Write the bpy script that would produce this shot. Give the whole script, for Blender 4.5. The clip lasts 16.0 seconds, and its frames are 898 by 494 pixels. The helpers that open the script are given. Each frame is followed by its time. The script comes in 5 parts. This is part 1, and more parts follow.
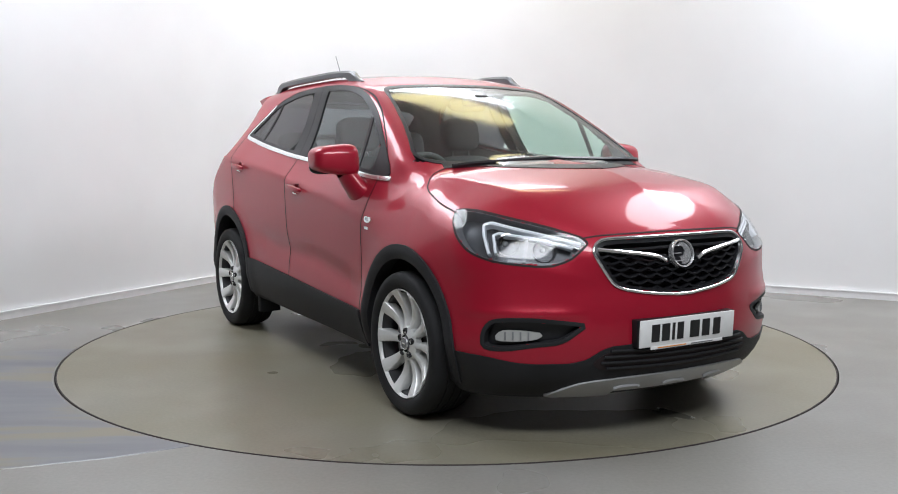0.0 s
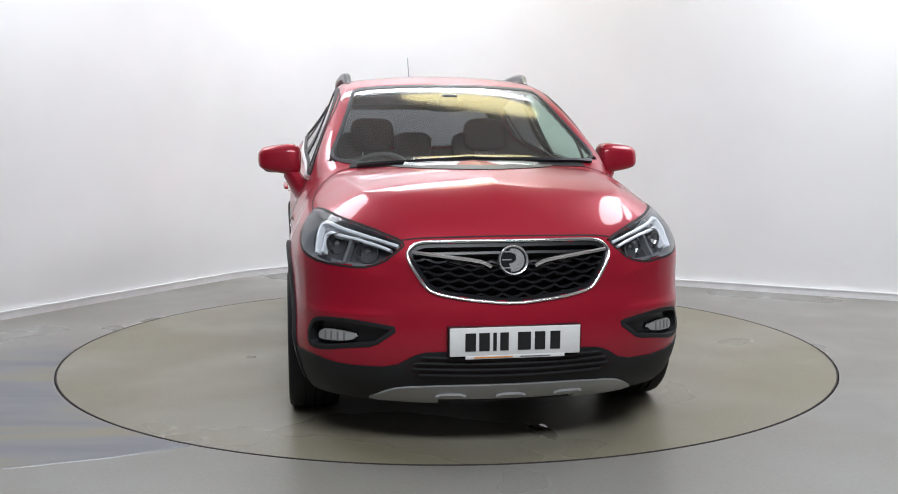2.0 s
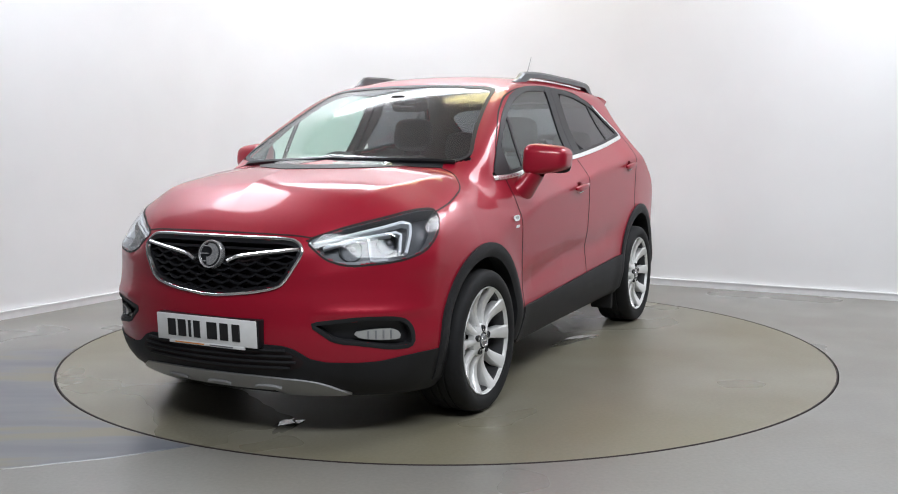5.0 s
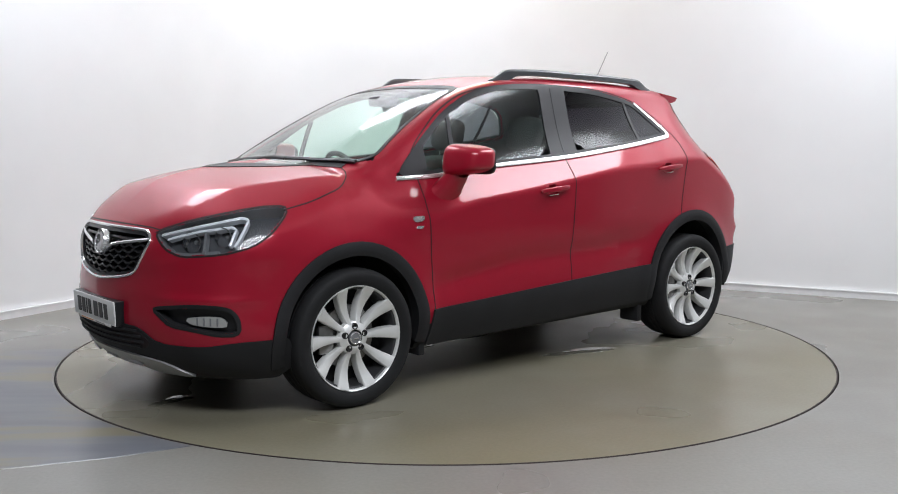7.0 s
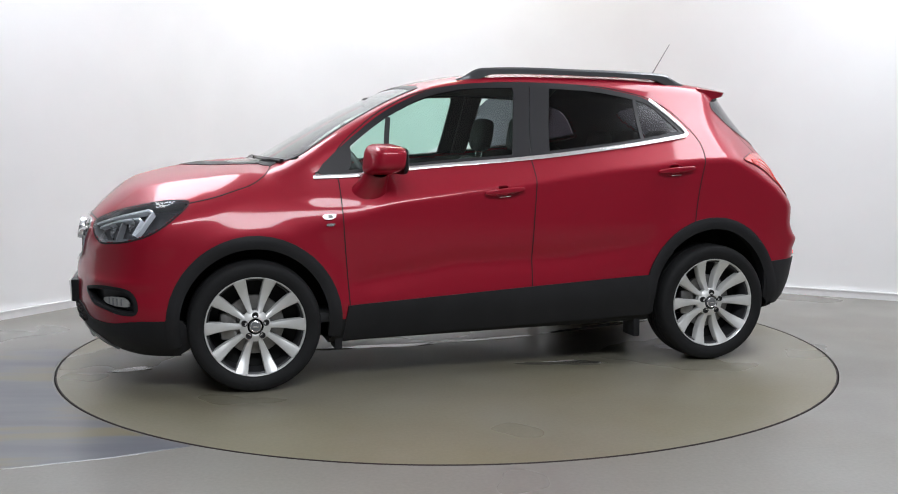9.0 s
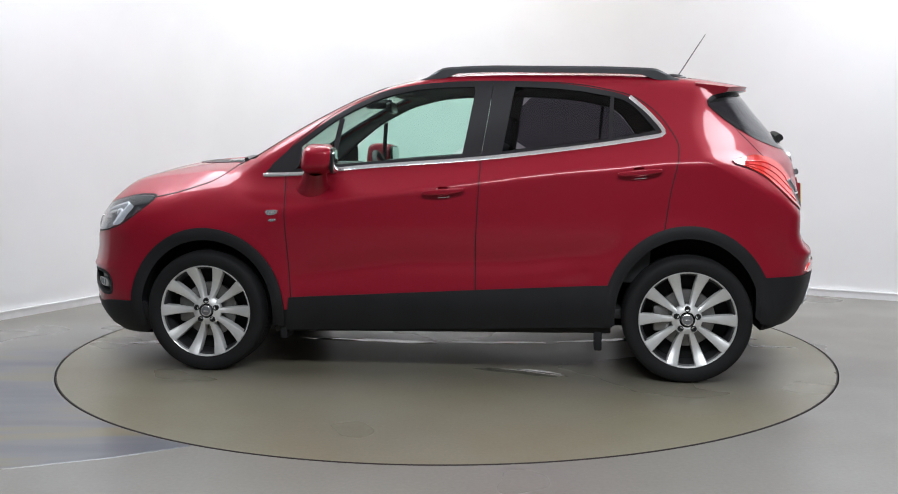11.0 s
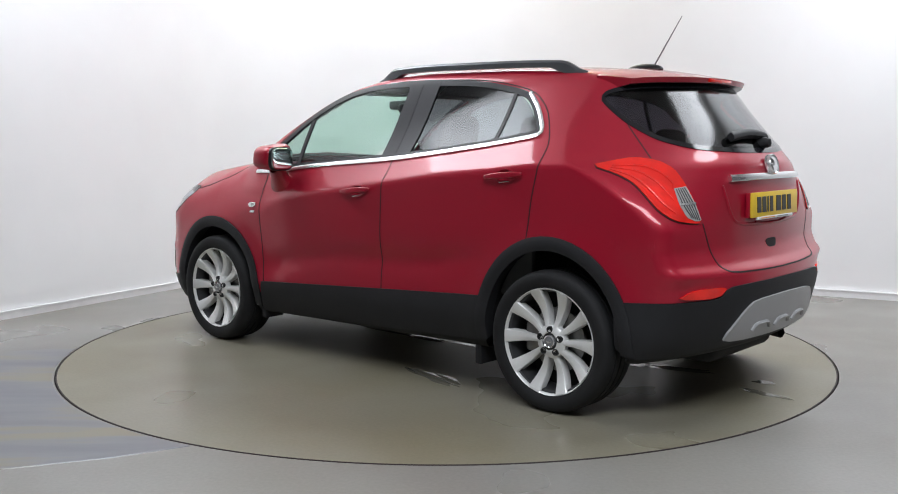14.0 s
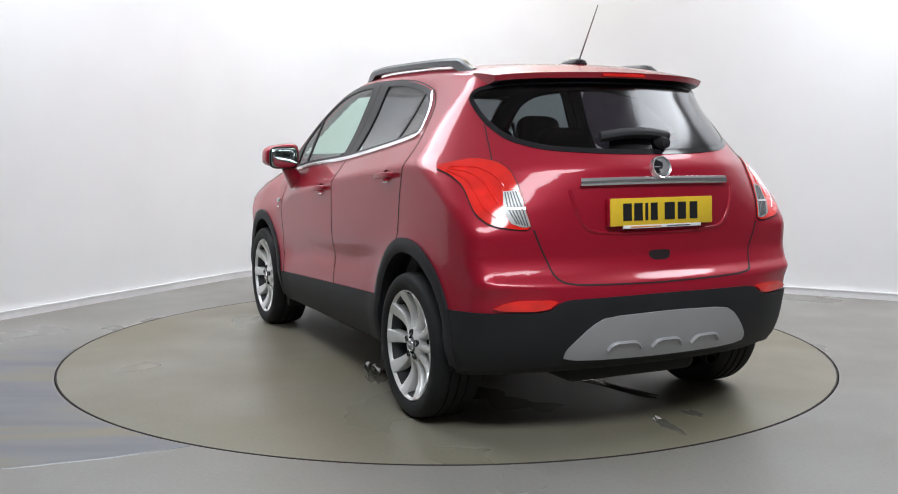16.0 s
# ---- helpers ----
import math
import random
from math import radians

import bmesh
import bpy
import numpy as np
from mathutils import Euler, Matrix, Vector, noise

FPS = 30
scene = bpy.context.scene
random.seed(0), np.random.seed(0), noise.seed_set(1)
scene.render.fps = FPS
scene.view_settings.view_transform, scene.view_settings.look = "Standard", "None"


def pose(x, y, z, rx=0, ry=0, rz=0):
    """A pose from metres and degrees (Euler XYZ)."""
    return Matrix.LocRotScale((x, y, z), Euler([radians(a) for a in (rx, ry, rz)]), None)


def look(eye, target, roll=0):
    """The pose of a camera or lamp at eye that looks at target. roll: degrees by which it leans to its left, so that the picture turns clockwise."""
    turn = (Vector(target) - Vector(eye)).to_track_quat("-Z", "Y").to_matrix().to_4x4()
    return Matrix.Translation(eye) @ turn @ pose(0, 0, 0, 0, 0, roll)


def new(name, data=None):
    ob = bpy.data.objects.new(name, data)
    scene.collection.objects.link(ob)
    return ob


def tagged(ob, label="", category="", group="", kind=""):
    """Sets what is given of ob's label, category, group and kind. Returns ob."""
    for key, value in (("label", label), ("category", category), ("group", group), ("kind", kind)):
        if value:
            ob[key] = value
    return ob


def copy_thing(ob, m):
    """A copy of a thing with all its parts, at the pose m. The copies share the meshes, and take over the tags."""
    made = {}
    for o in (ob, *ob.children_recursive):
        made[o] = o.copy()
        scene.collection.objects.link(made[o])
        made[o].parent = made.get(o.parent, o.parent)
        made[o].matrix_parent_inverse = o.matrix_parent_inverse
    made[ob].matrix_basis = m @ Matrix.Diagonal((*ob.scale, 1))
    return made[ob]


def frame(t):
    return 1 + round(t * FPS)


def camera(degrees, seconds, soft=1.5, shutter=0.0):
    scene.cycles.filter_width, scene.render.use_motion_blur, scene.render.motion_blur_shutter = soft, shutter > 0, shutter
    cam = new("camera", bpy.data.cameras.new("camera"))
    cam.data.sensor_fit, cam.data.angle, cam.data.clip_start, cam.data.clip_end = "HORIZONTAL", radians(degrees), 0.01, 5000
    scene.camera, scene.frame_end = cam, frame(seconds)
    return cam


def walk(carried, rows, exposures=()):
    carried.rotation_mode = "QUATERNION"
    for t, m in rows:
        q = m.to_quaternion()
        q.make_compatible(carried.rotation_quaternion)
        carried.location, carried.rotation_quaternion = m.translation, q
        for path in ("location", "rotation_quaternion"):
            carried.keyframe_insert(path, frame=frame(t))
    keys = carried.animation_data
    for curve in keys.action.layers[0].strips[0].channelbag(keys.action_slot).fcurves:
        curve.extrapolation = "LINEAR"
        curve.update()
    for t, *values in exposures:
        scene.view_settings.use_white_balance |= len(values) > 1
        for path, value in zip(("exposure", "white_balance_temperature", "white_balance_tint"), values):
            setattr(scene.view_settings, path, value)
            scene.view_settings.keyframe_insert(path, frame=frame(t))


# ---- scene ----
cam = camera(49.65, 16.0, soft=1.0)
CAM = pose(0.0, -5.867, 1.242, 90 -6.197, 0.085, -0.142)
walk(cam, [(0.0, CAM), (16.0, CAM)])

# turn of the turntable: seconds, degrees
TURN = [(0.0, -60.18), (0.5, -63.84), (1.0, -69.40), (1.5, -75.20), (2.0, -81.13), (2.5, -87.08), (3.0, -93.02), (3.5, -98.95), (4.0, -104.87), (4.5, -110.74), (5.0, -116.61), (5.5, -122.55), (6.0, -128.49), (6.5, -134.43), (7.0, -140.32), (7.5, -146.18), (8.0, -152.04), (8.5, -157.91), (9.0, -163.82), (9.5, -169.65), (10.0, -175.37), (10.5, -181.06), (11.0, -186.78), (11.5, -192.57), (12.0, -198.42), (12.5, -204.29), (13.0, -210.07), (13.5, -215.81), (14.0, -221.56), (14.5, -227.35), (15.0, -233.19), (15.5, -239.06), (16.0, -245.02)]
OFF = (-0.058, -0.059)      # the car's middle from the turntable's axis, in car space
TABLE_R = 2.238

# ---- light ----
world = bpy.data.worlds.new("world")
scene.world = world
world.use_nodes = True
world.node_tree.nodes["Background"].inputs[0].default_value = (0.8, 0.85, 1.0, 1)
world.node_tree.nodes["Background"].inputs[1].default_value = 0.05
scene.view_settings.exposure = 0.0


def area_lamp(name, x, y, z, sx, sy, watts, color, target=None):
    data = bpy.data.lights.new(name, "AREA")
    data.shape, data.size, data.size_y, data.energy, data.color = "ELLIPSE", sx, sy, watts, color
    ob = new(name, data)
    ob.matrix_world = look((x, y, z), target) if target else pose(x, y, z)
    return ob


CEIL = 4.2
PANELS = [(0.6, -5.0, 4.6, 1.5, 268, (0.89, 0.94, 1.0)),
          (0.5, 2.0, 1.8, 0.8, 15, (1.0, 0.88, 0.42)), (-2.75, 0.55, 1.8, 2.9, 150, (0.88, 0.93, 1.0)),
          (3.4, 0.1, 1.7, 3.2, 172, (0.90, 0.94, 1.0)), (-0.2, 2.9, 3.4, 0.8, 70, (0.89, 0.93, 1.0))]
for px, py, sx, sy, watts, col in PANELS:
    area_lamp("ceiling_lamp", px, py, CEIL - 0.09, sx, sy, watts, col)


# ---- materials ----
def material(name, color, rough=0.5, metal=0.0, coat=0.0, spec=0.5, var=0.0, scale=20.0, bump=0.0, bump_scale=200.0, emit=0.0, second=None):
    m = bpy.data.materials.new(name)
    m.use_nodes = True
    nt = m.node_tree
    b = nt.nodes["Principled BSDF"]
    b.inputs["Base Color"].default_value = (*color, 1)
    b.inputs["Roughness"].default_value = rough
    b.inputs["Metallic"].default_value = metal
    b.inputs["Coat Weight"].default_value = coat
    b.inputs["Coat Roughness"].default_value = 0.04
    b.inputs["Specular IOR Level"].default_value = spec
    if emit:
        b.inputs["Emission Color"].default_value = (*color, 1)
        b.inputs["Emission Strength"].default_value = emit
    co = nt.nodes.new("ShaderNodeTexCoord")
    if var:
        n = nt.nodes.new("ShaderNodeTexNoise")
        n.inputs["Scale"].default_value, n.inputs["Detail"].default_value = scale, 6
        nt.links.new(co.outputs["Object"], n.inputs["Vector"])
        r = nt.nodes.new("ShaderNodeValToRGB")
        lo = second or [c * (1 - var) for c in color]
        hi = color if second else [min(1, c * (1 + var)) for c in color]
        r.color_ramp.elements[0].position, r.color_ramp.elements[1].position = 0.3, 0.7
        r.color_ramp.elements[0].color, r.color_ramp.elements[1].color = (*lo, 1), (*hi, 1)
        nt.links.new(n.outputs["Fac"], r.inputs[0])
        nt.links.new(r.outputs[0], b.inputs["Base Color"])
        mp = nt.nodes.new("ShaderNodeMapRange")
        mp.inputs[3].default_value, mp.inputs[4].default_value = rough * (1 - var * 0.6), rough * (1 + var * 0.6)
        nt.links.new(n.outputs["Fac"], mp.inputs[0])
        nt.links.new(mp.outputs[0], b.inputs["Roughness"])
    if bump:
        n2 = nt.nodes.new("ShaderNodeTexNoise")
        n2.inputs["Scale"].default_value, n2.inputs["Detail"].default_value = bump_scale, 4
        nt.links.new(co.outputs["Object"], n2.inputs["Vector"])
        bp = nt.nodes.new("ShaderNodeBump")
        bp.inputs["Strength"].default_value, bp.inputs["Distance"].default_value = bump, 0.002
        nt.links.new(n2.outputs["Fac"], bp.inputs["Height"])
        nt.links.new(bp.outputs[0], b.inputs["Normal"])
    return m


def glass(name, tint, gloss=1.0, base=0.055, rough=0.05):
    """Thin tinted glass: clear see-through with mirror gloss that grows at grazing angles."""
    m = bpy.data.materials.new(name)
    m.use_nodes = True
    nt = m.node_tree
    nt.nodes.remove(nt.nodes["Principled BSDF"])
    out = nt.nodes["Material Output"]
    tr, gl = nt.nodes.new("ShaderNodeBsdfTransparent"), nt.nodes.new("ShaderNodeBsdfGlossy")
    tr.inputs[0].default_value = (*tint, 1)
    gl.inputs["Roughness"].default_value = rough
    gl.inputs["Color"].default_value = (gloss, gloss, gloss, 1)
    lw = nt.nodes.new("ShaderNodeLayerWeight")
    lw.inputs[0].default_value = 0.5
    pw, fr = nt.nodes.new("ShaderNodeMath"), nt.nodes.new("ShaderNodeMapRange")
    pw.operation = "POWER"
    pw.inputs[1].default_value = 5.0
    fr.inputs[3].default_value, fr.inputs[4].default_value = base, 1.0
    nt.links.new(lw.outputs["Facing"], pw.inputs[0])
    nt.links.new(pw.outputs[0], fr.inputs[0])
    mix = nt.nodes.new("ShaderNodeMixShader")
    nt.links.new(fr.outputs[0], mix.inputs[0])
    nt.links.new(tr.outputs[0], mix.inputs[1])
    nt.links.new(gl.outputs[0], mix.inputs[2])
    nt.links.new(mix.outputs[0], out.inputs[0])
    return m


def car_paint():
    """Deep red metallic paint under clear coat, with fine flakes."""
    m = material("red_metallic_paint", (0.42, 0.012, 0.03), 0.42, 0.2, 0.72, 0.22)
    nt = m.node_tree
    b = nt.nodes["Principled BSDF"]
    co = nt.nodes.new("ShaderNodeTexCoord")
    v = nt.nodes.new("ShaderNodeTexVoronoi")
    v.inputs["Scale"].default_value = 900
    nt.links.new(co.outputs["Object"], v.inputs["Vector"])
    r = nt.nodes.new("ShaderNodeValToRGB")
    r.color_ramp.elements[0].color = (0.285, 0.0045, 0.019, 1)
    r.color_ramp.elements[1].color = (0.40, 0.0065, 0.028, 1)
    nt.links.new(v.outputs["Color"], r.inputs[0])
    nt.links.new(r.outputs[0], b.inputs["Base Color"])
    n = nt.nodes.new("ShaderNodeTexNoise")
    n.inputs["Scale"].default_value = 2.5
    nt.links.new(co.outputs["Object"], n.inputs["Vector"])
    mp = nt.nodes.new("ShaderNodeMapRange")
    mp.inputs[3].default_value, mp.inputs[4].default_value = 0.05, 0.085
    nt.links.new(n.outputs["Fac"], mp.inputs[0])
    nt.links.new(mp.outputs[0], b.inputs["Coat Roughness"])
    return m


RED = car_paint()
CLAD = material("black_textured_plastic", (0.016, 0.016, 0.018), 0.6, spec=0.3, bump=0.25, bump_scale=350, var=0.15, scale=6)
GLOSSBLACK = material("gloss_black_plastic", (0.010, 0.010, 0.012), 0.28, spec=0.4)
FRAME = material("satin_black_film", (0.018, 0.017, 0.02), 0.45, spec=0.3)
RUBBER = material("tyre_rubber", (0.014, 0.014, 0.015), 0.7, spec=0.25, bump=0.3, bump_scale=160, var=0.2, scale=9)
CHROME = material("chrome", (0.80, 0.80, 0.81), 0.12, 0.95)
SATIN = material("satin_chrome", (0.88, 0.88, 0.89), 0.25, 0.85)
ALLOY = material("silver_alloy", (0.74, 0.74, 0.73), 0.36, 0.3, 0.3, var=0.05, scale=12)
GAP = material("panel_gap_black", (0.012, 0.004, 0.005), 0.7)
SKID = material("silver_skid_paint", (0.42, 0.42, 0.43), 0.4, 0.4, var=0.04, scale=5)
GREYRAIL = material("grey_rail_paint", (0.105, 0.11, 0.117), 0.32, 0.4, var=0.08, scale=10)
DARK = material("underbody_black", (0.008, 0.008, 0.008), 0.8, var=0.3, scale=8)
BARREL = material("dark_rim_barrel", (0.045, 0.045, 0.048), 0.5, 0.4, var=0.15, scale=14)
STEEL = material("brake_steel", (0.24, 0.235, 0.23), 0.4, 0.9, var=0.2, scale=25)
CLOTH = material("dark_seat_cloth", (0.065, 0.067, 0.07), 0.85, var=0.2, scale=12)
TRIM = material("dark_cabin_plastic", (0.08, 0.082, 0.084), 0.6, var=0.12, scale=14)
LINING = material("grey_headliner", (0.12, 0.12, 0.115), 0.9, var=0.06, scale=20)
CLEAR = glass("clear_green_glass", (0.72, 0.92, 0.85), base=0.045, rough=0.12)
SCREEN = glass("windscreen_glass", (0.74, 0.88, 0.81), base=0.085, rough=0.10)
BLACKGLASS = material("black_printed_glass", (0.012, 0.012, 0.015), 0.08, spec=0.5)
PRIVACY = glass("privacy_glass", (0.17, 0.165, 0.19), base=0.028, rough=0.13)
LAMPGLASS = glass("lamp_lens", (0.90, 0.92, 0.94), base=0.035)


def part(name, bm, mat, parent, label="", smooth=True):
    me = bpy.data.meshes.new(name)
    bm.normal_update()
    bm.to_mesh(me)
    bm.free()
    me.materials.append(mat)
    if smooth:
        me.polygons.foreach_set("use_smooth", [True] * len(me.polygons))
        me.set_sharp_from_angle(angle=radians(35))
    ob = new(name, me)
    ob.parent = parent
    if label:
        ob["label"] = label
    return ob


def box(bm, x0, x1, y0, y1, z0, z1, bev=0.0, seg=2):
    r = bmesh.ops.create_cube(bm, size=1, matrix=Matrix.Translation(((x0 + x1) / 2, (y0 + y1) / 2, (z0 + z1) / 2)) @ Matrix.Diagonal((x1 - x0, y1 - y0, z1 - z0, 1)))
    if bev:
        es = list({e for v in r["verts"] for e in v.link_edges})
        bmesh.ops.bevel(bm, geom=es, offset=bev, segments=seg, affect="EDGES", profile=0.5)
    return bm


def lathe(bm, profile, n=48, axis="Y", center=(0, 0, 0), close=False):
    """Turns a profile of (radius, along) about an axis."""
    rings = []
    for k in range(n):
        a = 2 * math.pi * k / n
        c, s = math.cos(a), math.sin(a)
        ring = []
        for r, h in profile:
            p = (r * c, h, r * s) if axis == "Y" else (r * c, r * s, h)
            ring.append(bm.verts.new((p[0] + center[0], p[1] + center[1], p[2] + center[2])))
        rings.append(ring)
    m = len(profile)
    for k in range(n):
        a, b = rings[k], rings[(k + 1) % n]
        for i in range(m if close else m - 1):
            j = (i + 1) % m
            bm.faces.new((a[i], a[j], b[j], b[i]))
    bmesh.ops.remove_doubles(bm, verts=bm.verts, dist=1e-5)
    bmesh.ops.recalc_face_normals(bm, faces=bm.faces)
    return bm


# ---- the room ----
def ground_material(name, lo, hi):
    """Polished grey-brown resin floor: broad cloudy tone, fine speckle, wiped streaks in the gloss."""
    m = material(name, (0.30, 0.285, 0.265), 0.22, spec=0.5)
    nt = m.node_tree
    b = nt.nodes["Principled BSDF"]
    co = nt.nodes.new("ShaderNodeTexCoord")
    big, fine = nt.nodes.new("ShaderNodeTexNoise"), nt.nodes.new("ShaderNodeTexNoise")
    big.inputs["Scale"].default_value, big.inputs["Detail"].default_value = 0.9, 5
    fine.inputs["Scale"].default_value, fine.inputs["Detail"].default_value = 60, 5
    r = nt.nodes.new("ShaderNodeValToRGB")
    r.color_ramp.elements[0].position, r.color_ramp.elements[1].position = 0.3, 0.72
    r.color_ramp.elements[0].color, r.color_ramp.elements[1].color = (*lo, 1), (*hi, 1)
    mx = nt.nodes.new("ShaderNodeMix")
    mx.data_type, mx.blend_type = "RGBA", "OVERLAY"
    mx.inputs[0].default_value = 0.18
    nt.links.new(co.outputs["Object"], big.inputs["Vector"])
    nt.links.new(co.outputs["Object"], fine.inputs["Vector"])
    nt.links.new(big.outputs["Fac"], r.inputs[0])
    nt.links.new(r.outputs[0], mx.inputs[6])
    nt.links.new(fine.outputs["Fac"], mx.inputs[7])
    nt.links.new(mx.outputs[2], b.inputs["Base Color"])
    st = nt.nodes.new("ShaderNodeTexNoise")
    st.inputs["Scale"].default_value, st.inputs["Detail"].default_value = 0.8, 3
    mp = nt.nodes.new("ShaderNodeMapRange")
    mp.inputs[1].default_value, mp.inputs[2].default_value, mp.inputs[3].default_value, mp.inputs[4].default_value = 0.42, 0.62, 0.40, 0.26
    nt.links.new(co.outputs["Object"], st.inputs["Vector"])
    nt.links.new(st.outputs["Fac"], mp.inputs[0])
    nt.links.new(mp.outputs[0], b.inputs["Roughness"])
    bp = nt.nodes.new("ShaderNodeBump")
    bp.inputs["Strength"].default_value, bp.inputs["Distance"].default_value = 0.05, 0.002
    nt.links.new(fine.outputs["Fac"], bp.inputs["Height"])
    nt.links.new(bp.outputs[0], b.inputs["Normal"])
    return m


FLOOR = ground_material("polished_resin_floor", (0.182, 0.171, 0.148), (0.212, 0.207, 0.195))
DECK = ground_material("olive_resin_deck", (0.172, 0.153, 0.098), (0.208, 0.197, 0.160))
WALL = material("white_wall_paint", (0.80, 0.80, 0.805), 0.75, var=0.03, scale=1.2, bump=0.08, bump_scale=60)
BACKWALL = material("dark_grey_wall_paint", (0.095, 0.094, 0.097), 0.8, var=0.1, scale=2)
DIMWALL = material("mid_grey_wall_paint", (0.20, 0.20, 0.205), 0.8, var=0.1, scale=2)
SKIRT = material("white_gloss_skirting", (0.82, 0.82, 0.83), 0.35, var=0.04, scale=8)
CEILING = material("white_ceiling_paint", (0.8, 0.8, 0.8), 0.85, var=0.04, scale=2)

# room outline: the far corner is a wide curve, the rest closes the studio unseen behind the camera
CORNER = Vector((-1.256, 4.168))
DL, DR = Vector((-0.496, -0.868)).normalized(), Vector((0.882, -0.470)).normalized()


WHITE_RUN = 4.9       # where the white cove ends beside the camera; unseen grey beyond dims reflections


def room_outline(inset=0.0):
    n = 24
    rad = 1.6
    half = DL.angle(DR) / 2
    run = rad / math.tan(half)
    bis = (DL + DR).normalized()
    c = CORNER + bis * (rad / math.sin(half))
    a, b = CORNER + DL * run - c, CORNER + DR * run - c
    arc = []
    ang = a.angle_signed(b)
    for k in range(n + 1):
        q = a.copy()
        q.rotate(Matrix.Rotation(-ang * k / n, 2))
        arc.append(c + q * ((rad - inset) / rad))
    left_end, right_end = CORNER + DL * WHITE_RUN, CORNER + DR * 10.0
    nl, nr = Vector((-DL.y, DL.x)), Vector((DR.y, -DR.x))
    nl = nl if nl.dot(bis) > 0 else -nl
    nr = nr if nr.dot(bis) > 0 else -nr
    le, re = left_end + nl * inset, right_end + nr * inset - DR * inset
    back = CORNER + DL * (10.0 - inset) + DR * (10.0 - inset)
    return [le] + arc + [re, back]


def ribbon(bm, pts, z0, z1, thick, mid, closed=False):
    """An upright wall along a line of plan points, thickness away from mid."""
    n = len(pts)
    inner, outer = [], []
    for i, p in enumerate(pts):
        a, b = pts[max(i - 1, 0)], pts[min(i + 1, n - 1)]
        d = (b - a).normalized()
        nrm = Vector((-d.y, d.x))
        if nrm.dot(p - mid) < 0:
            nrm = -nrm
        inner.append((bm.verts.new((*p, z0)), bm.verts.new((*p, z1))))
        q = p + nrm * thick
        outer.append((bm.verts.new((*q, z0)), bm.verts.new((*q, z1))))
    for i in range(n - 1):
        j = i + 1
        bm.faces.new((inner[i][0], inner[j][0], inner[j][1], inner[i][1]))
        bm.faces.new((outer[i][0], outer[i][1], outer[j][1], outer[j][0]))
        bm.faces.new((inner[i][1], inner[j][1], outer[j][1], outer[i][1]))
        bm.faces.new((inner[i][0], outer[i][0], outer[j][0], inner[j][0]))
    bmesh.ops.recalc_face_normals(bm, faces=bm.faces)
    return bm


